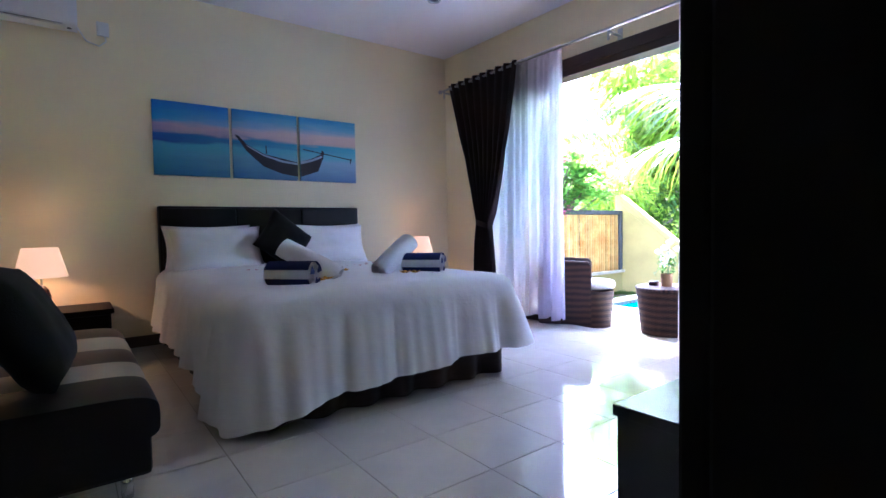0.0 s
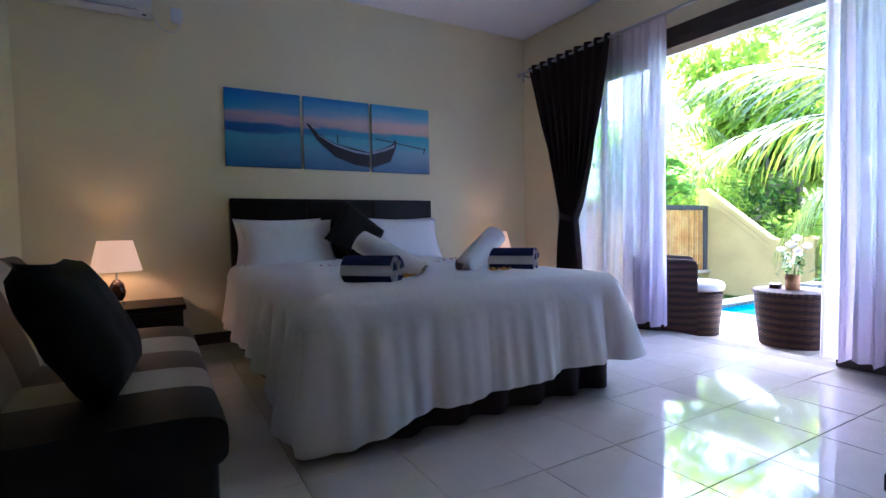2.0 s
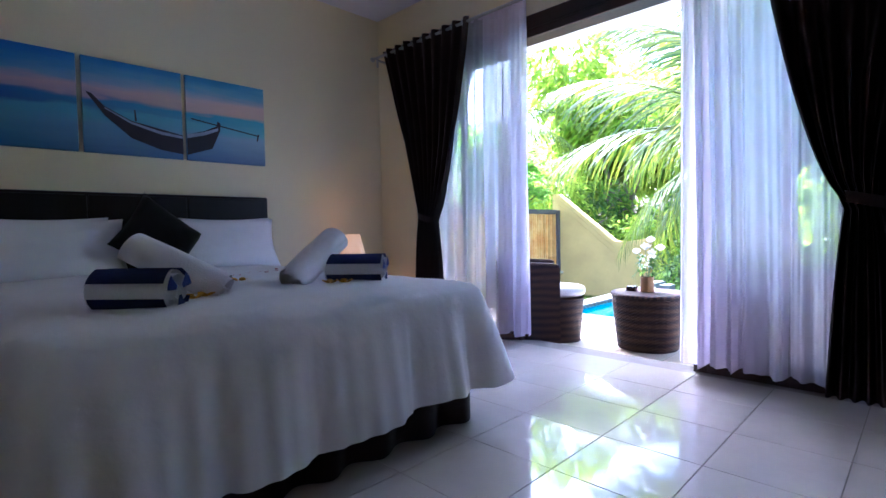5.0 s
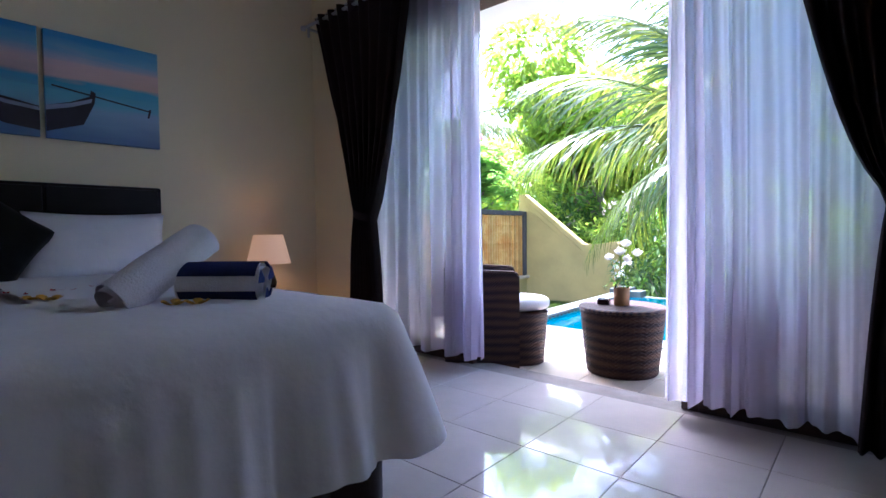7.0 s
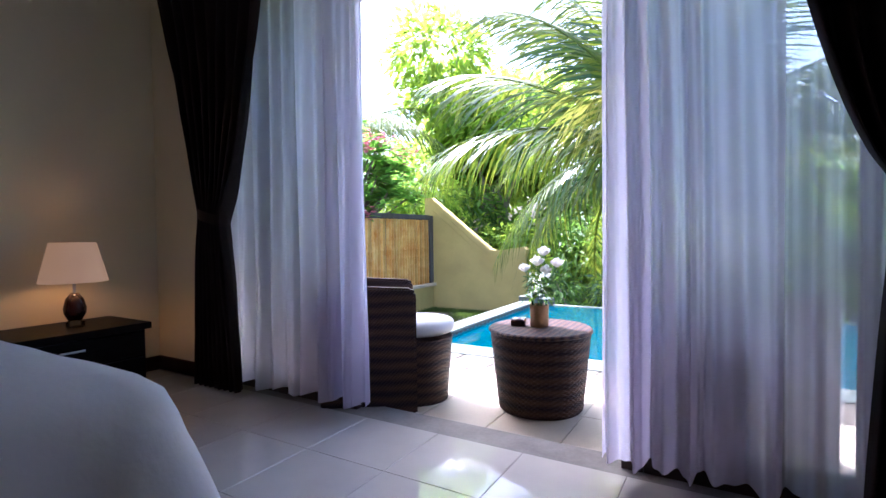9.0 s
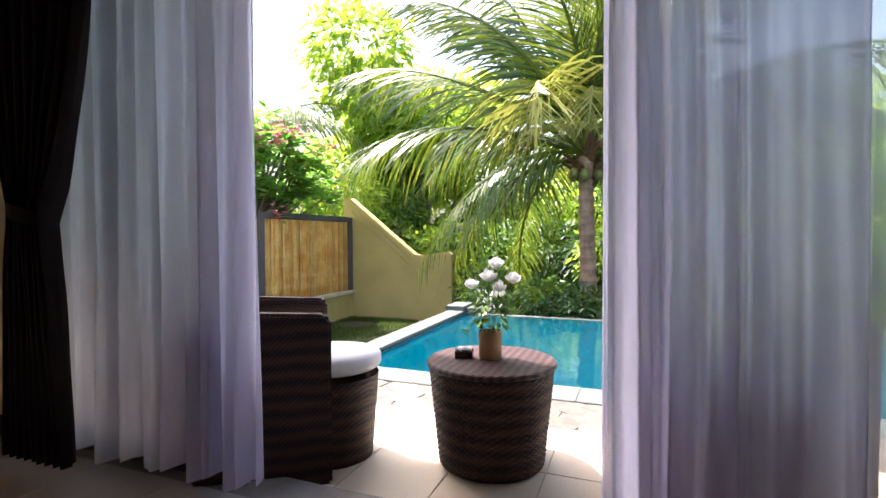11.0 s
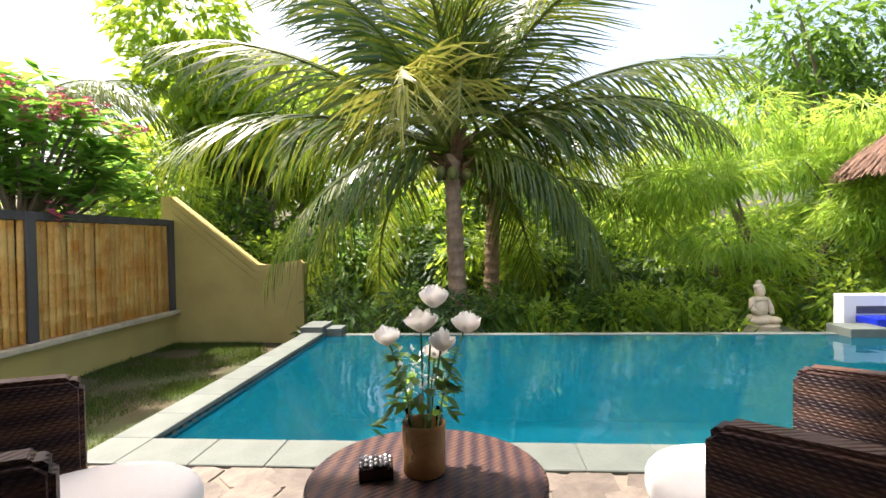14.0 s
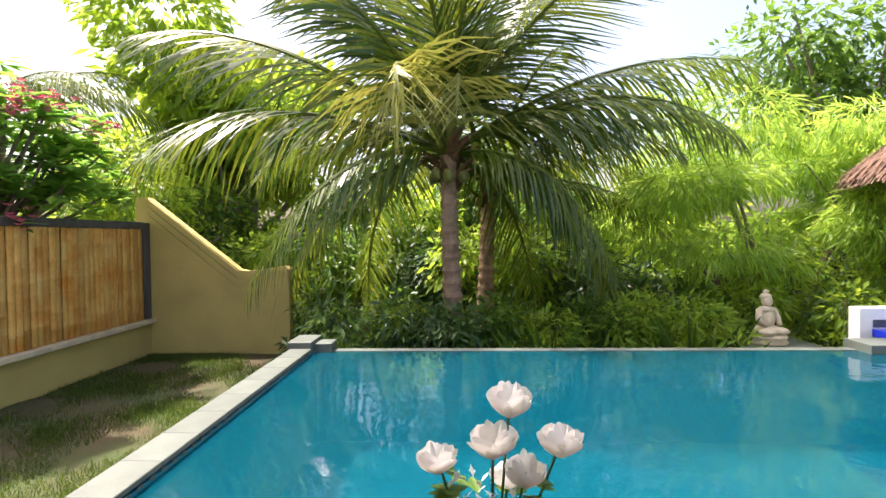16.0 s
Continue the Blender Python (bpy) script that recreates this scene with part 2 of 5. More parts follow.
M_MORTAR = mat("grey-brown mortar", (0.17, 0.145, 0.11), 0.9, var=0.1, bump=0.4)
M_BAMBOO = mat("golden bamboo", (0.66, 0.40, 0.12), 0.4, scale=3.2, bump=0.1, bscale=30, col2=(0.5, 0.19, 0.02), stretch=(1, 1, 0.8), rnd=0.22, coords="World")
M_POST = mat("grey weathered timber", (0.1, 0.09, 0.09), 0.75, var=0.2, scale=4, bump=0.3, bscale=60, stretch=(1, 1, 0.2))
M_RATTAN = weave_mat("brown rattan weave")
M_RATTOP = weave_mat("striped rattan weave", "Y", 8.0)
M_SHADE = glow_mat("lit fabric shade", (1.0, 0.52, 0.22), 0.05)
M_GLAZE = mat("brown glazed ceramic", (0.03, 0.012, 0.01), 0.12, var=0.2, bump=0.0)
M_CHROME = mat("chrome", (0.75, 0.75, 0.76), 0.12, 1.0, var=0.03, bump=0.0)
M_STEEL = mat("brushed steel", (0.55, 0.55, 0.56), 0.3, 1.0, var=0.06, bump=0.02)
M_PLASTIC = mat("white plastic", (0.75, 0.76, 0.78), 0.35, var=0.02, bump=0.0)
M_GREY = mat("grey plastic", (0.08, 0.08, 0.09), 0.4, bump=0.0)
M_CORK = mat("tan woven pot", (0.4, 0.2, 0.07), 0.7, var=0.12, scale=8, bump=0.5, bscale=90)
M_CLEARG = clear_mat("clear glass cup", (0.93, 0.97, 0.95))
M_BEAD = mat("silver beads", (0.5, 0.5, 0.52), 0.25, 0.8, var=0.3, scale=30, bump=0.5, bscale=60)
M_PETAL = sheer_mat("white petals", (0.9, 0.88, 0.84), 0.08)
M_YELLOW = mat("yellow petals", (0.8, 0.42, 0.03), 0.6, var=0.15, scale=20, bump=0.0)
M_RED = mat("red petals", (0.45, 0.02, 0.04), 0.6, bump=0.0)
M_PINK = mat("pink blossom", (0.85, 0.2, 0.34), 0.6, var=0.15, scale=20, bump=0.0)
M_BEACH = beach_mat("beach print")
M_HULL = mat("printed dark hull", (0.02, 0.015, 0.03), 0.55, bump=0.0)
M_PALE = mat("printed pale stripe", (0.35, 0.4, 0.55), 0.55, bump=0.0)
M_CUSH = mat("white outdoor cushion", (0.82, 0.8, 0.77), 0.85, var=0.03, scale=4, bump=0.1)
M_SAND = mat("carved sandstone", (0.68, 0.56, 0.38), 0.8, var=0.15, scale=7, bump=0.4, bscale=45)
M_THATCH = mat("brown thatch", (0.26, 0.15, 0.1), 0.9, var=0.3, scale=6, bump=0.8, bscale=70, stretch=(5, 5, 0.5))
M_TRUNK = mat("grey-brown palm bark", (0.42, 0.27, 0.17), 0.85, var=0.25, scale=6, bump=0.6, bscale=35)
M_BARK = mat("grey bark", (0.24, 0.19, 0.14), 0.9, var=0.2, scale=6, bump=0.5)
M_HUSK = mat("brown palm fibre", (0.16, 0.08, 0.03), 0.9, var=0.3, scale=12, bump=0.6)
M_FROND = leaf_mat("coconut leaflet", (0.022, 0.065, 0.008), (0.14, 0.18, 0.014), 0.36, 0.35)
M_FRONDY = leaf_mat("yellow young leaflet", (0.3, 0.3, 0.06), (0.2, 0.24, 0.04), 0.35)
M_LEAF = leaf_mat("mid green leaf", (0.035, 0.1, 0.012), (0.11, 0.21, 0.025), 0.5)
# lighter and darker leaf copies: sun and shade are put into the colour
M_LEAFL = leaf_mat("light green sunlit leaf", (0.12, 0.23, 0.02), (0.26, 0.36, 0.035), 0.58)
M_LEAFD = leaf_mat("dark green shaded leaf", (0.02, 0.06, 0.012), (0.05, 0.11, 0.02), 0.3)
M_FRANGI = leaf_mat("glossy frangipani leaf", (0.07, 0.2, 0.03), (0.18, 0.34, 0.05), 0.55)
M_NEEDLE = leaf_mat("feathery green needle", (0.13, 0.26, 0.035), (0.3, 0.42, 0.06), 0.58)
M_GRASS = mat("worn lawn soil", (0.04, 0.06, 0.012), 0.95, var=0.3, scale=1.6, bump=0.8, bscale=60, col2=(0.075, 0.05, 0.025))
M_BLADE = leaf_mat("grass blade", (0.038, 0.09, 0.01), (0.085, 0.125, 0.02))
M_EARTH = mat("dark planted earth", (0.05, 0.06, 0.025), 0.95, var=0.3, scale=1.5, bump=0.6, bscale=20)


# ---- mesh helpers ----
def mesh_of(bm, material, smooth=False):
    me = bpy.data.meshes.new("mesh")
    bm.to_mesh(me)
    bm.free()
    if material:
        me.materials.append(material)
    if smooth:
        for p in me.polygons:
            p.use_smooth = True
    return me


def part(name, bm, material, parent, label="", smooth=False):
    """Links a bmesh (or a mesh) as one mesh object under a thing or a part."""
    me = bm if isinstance(bm, bpy.types.Mesh) else mesh_of(bm, material, smooth)
    me.name = name
    ob = new(name, me)
    if parent:
        ob.parent = parent
    return tagged(ob, label)


def thing(name, label, category, at=(0, 0, 0), rz=0, group="", kind=""):
    ob = new(name)
    ob.empty_display_size = 0.1
    ob.matrix_basis = pose(*at, 0, 0, rz)
    return tagged(ob, label, category, group, kind)


def box(x0, x1, y0, y1, z0, z1, bevel=0.0, seg=2, bm=None):
    bm = bm or bmesh.new()
    vs = bmesh.ops.create_cube(bm, size=1)["verts"]
    for v in vs:
        v.co = Vector(((x0 + x1) / 2 + v.co.x * (x1 - x0), (y0 + y1) / 2 + v.co.y * (y1 - y0), (z0 + z1) / 2 + v.co.z * (z1 - z0)))
    if bevel:
        bmesh.ops.bevel(bm, geom=list({e for v in vs for e in v.link_edges}), offset=bevel, segments=seg, affect="EDGES", profile=0.5)
    return bm


def lathe(profile, n=24, bm=None, cx=0, cy=0):
    """A solid turned round the upright through (cx, cy), from (radius, height) pairs."""
    bm = bm or bmesh.new()
    rings = []
    for r, z in profile:
        rings.append([bm.verts.new((cx + r * math.cos(2 * math.pi * k / n), cy + r * math.sin(2 * math.pi * k / n), z)) for k in range(n)] if r > 1e-5 else [bm.verts.new((cx, cy, z))])
    for a, b in zip(rings, rings[1:]):
        for k in range(n):
            j = (k + 1) % n
            if len(a) == 1 and len(b) > 1:
                bm.faces.new((a[0], b[j], b[k]))
            elif len(b) == 1 and len(a) > 1:
                bm.faces.new((a[k], a[j], b[0]))
            elif len(a) > 1:
                bm.faces.new((a[k], a[j], b[j], b[k]))
    bmesh.ops.recalc_face_normals(bm, faces=bm.faces)
    return bm


def tube(points, radii, n=8, bm=None):
    """A round limb along points."""
    bm = bm or bmesh.new()
    pts = [Vector(p) for p in points]
    if not isinstance(radii, (list, tuple)):
        radii = [radii] * len(pts)
    rings = []
    for i, p in enumerate(pts):
        d = (pts[min(i + 1, len(pts) - 1)] - pts[max(i - 1, 0)]).normalized()
        u = d.orthogonal().normalized() if not rings else (side - d * side.dot(d)).normalized()
        side = u
        w = d.cross(u)
        rings.append([bm.verts.new(p + radii[i] * (u * math.cos(2 * math.pi * k / n) + w * math.sin(2 * math.pi * k / n))) for k in range(n)])
    for a, b in zip(rings, rings[1:]):
        for k in range(n):
            j = (k + 1) % n
            bm.faces.new((a[k], a[j], b[j], b[k]))
    bm.faces.new(rings[0][::-1])
    bm.faces.new(rings[-1])
    return bm


def grid(nu, nv, f, bm=None, closed=False):
    """A sheet of points f(u, v), u and v from 0 to 1."""
    bm = bm or bmesh.new()
    vs = [[bm.verts.new(f(i / (nu if closed else nu - 1), j / (nv - 1))) for j in range(nv)] for i in range(nu)]
    for i in range(nu if closed else nu - 1):
        for j in range(nv - 1):
            k = (i + 1) % nu
            bm.faces.new((vs[i][j], vs[k][j], vs[k][j + 1], vs[i][j + 1]))
    return bm


def pillow_mesh(w, h, d, puff=0.5, seed=0, n=18):
    """A stuffed cushion, w x h, standing in the xz plane with its middle at the origin."""
    def side(s):
        def f(u, v):
            a, b = 2 * u - 1, 2 * v - 1
            k = (max(0, 1 - abs(a) ** 2.6) * max(0, 1 - abs(b) ** 2.6)) ** puff
            sag = 0.04 * (abs(a) ** 2 + abs(b) ** 2)
            wr = 0.012 * noise.noise(Vector((a * 3, b * 3, seed + s)))
            pinch = 1 - 0.07 * (1 - abs(a) ** 2) * abs(b) - 0.07 * (1 - abs(b) ** 2) * abs(a) + sag * 0.6
            return (a * w / 2 * pinch, s * (d / 2 * k + wr * k), b * h / 2 * pinch)
        return f
    bm = grid(n, n, side(1))
    grid(n, n, side(-1), bm)
    bmesh.ops.remove_doubles(bm, verts=bm.verts, dist=0.0015)
    bmesh.ops.recalc_face_normals(bm, faces=bm.faces)
    return bm


def tufts(name, material, make, parent=None):
    """Leaves as one mesh: make() yields polygons as lists of points."""
    verts, faces = [], []
    for poly in make:
        faces.append(tuple(range(len(verts), len(verts) + len(poly))))
        verts.extend(poly)
    me = bpy.data.meshes.new(name)
    me.from_pydata([tuple(v) for v in verts], [], faces)
    me.materials.append(material)
    ob = new(name, me)
    ob.parent = parent
    return ob


def leaf_quads(rng, c, d, up, length, width):
    """One leaf as a pointed, slightly folded blade from c along d."""
    s = d.cross(up)
    s = s.normalized() if s.length > 1e-4 else Vector((1, 0, 0))
    m = c + d * length * 0.5 - up * length * 0.06
    t = c + d * length - up * length * 0.22
    return [[c, m + s * width / 2, t, m - s * width / 2]]


def crown(rng, blobs, count, length, width, droop=0.3):
    """Leaves scattered over the outsides of uneven blobs (centre, radii)."""
    tot = sum(r[0] * r[1] + r[1] * r[2] for _, r in blobs)
    for c, r in blobs:
        for _ in range(int(count * (r[0] * r[1] + r[1] * r[2]) / tot)):
            d = Vector((rng.gauss(0, 1), rng.gauss(0, 1), rng.gauss(0, 1))).normalized()
            k = 0.55 + 0.5 * rng.random() ** 0.6
            k *= 1 + 0.35 * noise.noise(d * 2.2 + Vector(c))
            p = Vector((c[0] + d.x * r[0] * k, c[1] + d.y * r[1] * k, c[2] + d.z * r[2] * k))
            w = (d + Vector((rng.gauss(0, 0.6), rng.gauss(0, 0.6), rng.gauss(-droop, 0.5)))).normalized()
            up = Vector((rng.gauss(0, 0.4), rng.gauss(0, 0.4), 1)).normalized()
            s = 0.6 + 0.8 * rng.random()
            yield from leaf_quads(rng, p, w, up, length * s, width * s)


# ---- the room ----
WX, EX, SY, NY, CZ = -0.43, 4.39, -0.45, 5.5, 3.24      # inner faces and ceiling
EXO = EX + 0.15                                          # outer face of the pool-side wall
OY0, OY1, OZ = 0.72, 4.93, 2.70                          # the wide opening


def structure(name, bm, material, label, category, smooth=False):
    return tagged(part(name, bm, material, None, "", smooth), label, category, "", "structure")


structure("wall_north", box(WX - 0.15, EXO, NY, NY + 0.15, -0.1, CZ + 0.1), M_WALL, "smooth cream painted wall behind the bed", "wall")
structure("wall_west", box(WX - 0.15, WX, SY, NY, -0.1, CZ + 0.1), M_WALL, "smooth cream painted wall beside the sofa", "wall")
structure("wall_south", box(WX - 0.15, EXO, SY - 0.15, SY, -0.1, CZ + 0.1), M_WALL, "smooth cream painted wall beside the desk", "wall")
bm = box(EX, EXO, SY, OY0, -0.1, CZ + 0.1)
box(EX, EXO, OY1, NY, -0.1, CZ + 0.1, bm=bm)
box(EX, EXO, OY0, OY1, OZ, CZ + 0.1, bm=bm)
structure("wall_east", bm, M_WALL, "cream painted wall around the wide glazed opening", "wall")
structure("ceiling", box(WX - 0.15, EXO, SY - 0.15, NY + 0.15, CZ, CZ + 0.12), M_CEIL, "plain white painted ceiling", "ceiling")
for n, b in (("baseboard_north", box(WX, EX, NY - 0.014, NY, 0, 0.1, 0.003)), ("baseboard_west", box(WX, WX + 0.014, SY, NY - 0.014, 0, 0.1, 0.003)), ("baseboard_east", box(EX - 0.014, EX, OY1, NY - 0.014, 0, 0.1, 0.003))):
    structure(n, b, M_WOOD, "dark brown tile skirting along the wall", "baseboard")

# the sliding doors: head, sill and two glazed leaves
structure("trim_door_head", box(EX - 0.01, EXO + 0.01, OY0, OY1, 2.52, OZ, 0.006), M_WOOD, "dark stained timber door head", "trim")
structure("trim_door_bead", box(EX - 0.022, EX - 0.01, OY0, OY1, 2.585, 2.6, 0.003), M_WOOD, "thin timber bead along the door head", "trim")


def door_leaf(name, y0, y1, x):
    d = thing(name, "dark timber sliding glass door, slid open", "door", (x, y0, 0), kind="structure")
    w = y1 - y0
    part("stile", box(-0.025, 0.025, 0, 0.085, 0.0, 2.52, 0.004), M_WOOD, d)
    part("stile", box(-0.025, 0.025, w - 0.085, w, 0.0, 2.52, 0.004), M_WOOD, d)
    part("stile", box(-0.02, 0.02, w / 2 - 0.03, w / 2 + 0.03, 0.13, 2.43, 0.004), M_WOOD, d)
    part("bottom_rail", box(-0.025, 0.025, 0.085, w - 0.085, 0.0, 0.13, 0.004), M_WOOD, d)
    part("top_rail", box(-0.025, 0.025, 0.085, w - 0.085, 2.43, 2.52, 0.004), M_WOOD, d)
    for a, b in ((0.085, w / 2 - 0.03), (w / 2 + 0.03, w - 0.085)):
        g = part("pane", box(-0.004, 0.004, a, b, 0.13, 2.43), M_GLASS, d)
        g.visible_shadow = False


door_leaf("door_1", 3.66, OY1, EX + 0.05)
door_leaf("door_2", OY0, 2.27, EX + 0.05)

# ---- terrace, pool and garden setting ----
TZ0 = -0.06                                                  # terrace floor, a step below the room
PX0, PX1, PY0, PY1, PZ = 6.62, 9.98, -1.95, 4.61, -0.2       # water's edges
structure("terrace_roof", box(EXO, 5.62, -3.0, 7.0, 2.9, 3.1), M_SOFFIT, "white painted terrace roof slab", "roof")
structure("pavement_terrace", box(EXO, 5.6, -4.0, 6.0, -0.9, TZ0 - 0.008), M_GROUT, "grout bed under the terrace tiles", "pavement")
structure("pavement_stone_bed", box(5.6, 6.3, -4.0, 6.0, -0.9, -0.15), M_MORTAR, "mortar bed between the flagstones", "pavement")
bm = box(6.31, 10.36, PY0 - 0.3, 4.86, -1.74, -1.25)
for b in ((6.33, PX0, PY0 - 0.3, 4.8), (PX0, PX1, PY1, 4.86), (PX0, PX1, PY0 - 0.3, PY0)):
    box(*b, -1.25, -0.18, bm=bm)
box(PX1, PX1 + 0.14, PY0 - 0.3, 4.86, -1.25, PZ - 0.012, bm=bm)
structure("pool_basin", bm, M_POOL, "teal tiled swimming pool basin with an overflowing far edge", "pool")
structure("water", grid(2, 2, lambda u, v: (PX0 + 0.002 + (PX1 + 0.1 - PX0) * u, PY0 + 0.002 + (PY1 - 0.004 - PY0) * v, PZ)), M_WATER, "clear turquoise pool water with faint ripples", "water")
G = -0.80
bm = grid(60, 40, lambda u, v: (5.62 + u * 6.83, 4.87 + v * 3.27, G + 0.04 * noise.noise(Vector((u * 9, v * 6, 0)))))
structure("ground_lawn", bm, M_GRASS, "patchy worn lawn beside the pool", "lawn", True)
rng = random.Random(4)


def blades():
    for _ in range(60000):
        x, y = 6.2 + 6.2 * rng.random(), 4.9 + 3.2 * rng.random()
        if noise.noise(Vector((x * 1.1, y * 1.1, 3))) + 0.3 * rng.random() < 0.06:
            continue
        a, h = rng.random() * 6.28, 0.02 + 0.045 * rng.random()
        c = Vector((x, y, G - 0.015))
        s = Vector((math.cos(a), math.sin(a), 0)) * 0.006
        yield [c - s, c + s, c + Vector((rng.gauss(0, 0.02), rng.gauss(0, 0.02), h + 0.02))]


tagged(tufts("grass", M_BLADE, blades()), "short patchy green grass beside the pool", "grass", "", "stuff")
bm = grid(90, 90, lambda u, v: (-300 + 600 * u, -300 + 600 * v, -1.75))
structure("ground", bm, M_EARTH, "dark planted ground below the pool terrace", "ground")


POSTS = (4.02, 6.8, 9.58, 12.37)


def garden_fence():
    f = thing("fence", "bamboo panel fence on a low yellow wall", "fence", (0, 8.14, G), kind="")
    part("base_wall", box(3.5, 12.45, 0, 0.2, -0.3, 0.53), M_OUT, f, "pale yellow rendered base wall")
    part("ledge", box(3.5, 12.45, -0.09, 0.22, 0.53, 0.60, 0.008), M_SAND, f, "pale stone ledge")
    for x in POSTS:
        part("post", box(x - 0.07, x + 0.07, -0.02, 0.12, 0.60, 2.2, 0.008), M_POST, f)
    for x0, x1 in zip(POSTS, POSTS[1:]):
        part("top_rail", box(x0 + 0.07, x1 - 0.07, -0.01, 0.11, 2.1, 2.21, 0.006), M_POST, f)
        # added board behind the canes, keeps light from showing through their gaps
        part("added_light_stop", box(x0 + 0.07, x1 - 0.07, 0.07, 0.09, 0.60, 2.1), M_POST, f)
    return f


FENCE = garden_fence()
# the end wall, whose top slopes down towards the pool
bm = bmesh.new()
prof = [(8.36, -1.74), (5.78, -1.74), (5.78, 0.60), (5.84, 0.66), (6.45, 0.575), (6.62, 0.60), (8.17, 1.83), (8.36, 1.83)]
GX = 12.45
a = [bm.verts.new((GX, y, z)) for y, z in prof]
b = [bm.verts.new((GX + 0.17, y, z)) for y, z in prof]
bm.faces.new(a), bm.faces.new(b[::-1])
for k in range(len(prof)):
    j = (k + 1) % len(prof)
    bm.faces.new((a[k], b[k], b[j], a[j]))
bmesh.ops.recalc_face_normals(bm, faces=bm.faces)
gw = structure("wall_garden", bm, M_OUT, "yellow rendered garden wall with a sloping top", "wall")
# stepped bands along the slope and a lip along the low end
for off, out in ((0.13, 0.028), (0.26, 0.02), (0.40, 0.012)):
    bm = bmesh.new()
    line = [(8.16, 1.83 - off), (6.62 + off * 0.1, 0.60 - off), (5.79, 0.63 - off)]
    for (y0, z0), (y1, z1) in zip(line, line[1:]):
        v = [bm.verts.new((x, y, z)) for x in (GX - out, GX + 0.003) for y, z in ((y0, z0), (y1, z1), (y1, z1 + 0.115), (y0, z0 + 0.115))]
        for q in ((0, 1, 2, 3), (7, 6, 5, 4), (0, 4, 5, 1), (3, 2, 6, 7), (0, 3, 7, 4), (1, 5, 6, 2)):
            bm.faces.new([v[k] for k in q])
    part("moulding", bm, M_OUT, gw)

# ---- the bed ----
BX0, BX1, BY0, BY1, BZ = 1.0, 2.90, 2.80, 5.38, 0.695


def bed():
    e = thing("bed", "king-size bed with dark headboard and chocolate valance", "bed", (1.95, 4.1, 0))
    cx, cy = 1.95, 4.1
    hb = box(1.01 - cx, 3.01 - cx, 5.39 - cy, 5.495 - cy, 0.0, 1.28, 0.012)
    h = part("headboard", hb, M_LEATHER, e, "dark brown leatherette headboard")
    for k in range(3):
        x0 = 1.03 + k * 0.655
        part("panel", box(x0 - cx, x0 + 0.645 - cx, 5.375 - cy, 5.392 - cy, 0.4, 1.26, 0.008), M_LEATHER, h)
    part("mattress", box(BX0 + 0.02 - cx, BX1 - 0.02 - cx, BY0 + 0.02 - cy, BY1 - cy, 0.3, BZ - 0.02, 0.05, 3), M_LINEN, e, "thick white mattress")
    part("base", box(BX0 + 0.06 - cx, BX1 - 0.06 - cx, BY0 + 0.06 - cy, BY1 - cy, 0.02, 0.3, 0.01), M_SKIRT, e)

    def val(u, v):
        s = u * 6.9
        x, y, nx, ny = side_point(s, 0.0)
        w = (0.012 + 0.02 * (1 - v)) * math.sin(s * 24 + 2 * noise.noise(Vector((s * 2, 0, 0))))
        w = w * (0.3 if s < 2.3 else 1.0) - 0.035
        return (x + nx * w - cx, y + ny * w - cy, 0.005 + v * 0.33)
    part("valance", grid(420, 5, val), M_SKIRT, e, "gathered chocolate brown satin valance", True)
    return e


def side_point(s, grow):
    """A point on the bed's outline, s metres from the head round the foot, grown outwards, with its normal."""
    x0, x1, y0, y1, r = BX0 - grow, BX1 + grow, BY0 - grow, BY1, 0.09 + grow
    L1, L2, q = y1 - y0 - r, x1 - x0 - 2 * r, r * math.pi / 2
    t = s / 6.9 * (2 * L1 + L2 + 2 * q)
    if t < L1:
        return x0, y1 - t, -1, 0
    t -= L1
    if t < q:
        a = t / r
        return x0 + r - r * math.cos(a), y0 + r - r * math.sin(a), -math.cos(a), -math.sin(a)
    t -= q
    if t < L2:
        return x0 + r + t, y0, 0, -1
    t -= L2
    if t < q:
        a = t / r
        return x1 - r + r * math.sin(a), y0 + r - r * math.cos(a), math.sin(a), -math.cos(a)
    t -= q
    return x1, y0 + r + t, 1, 0


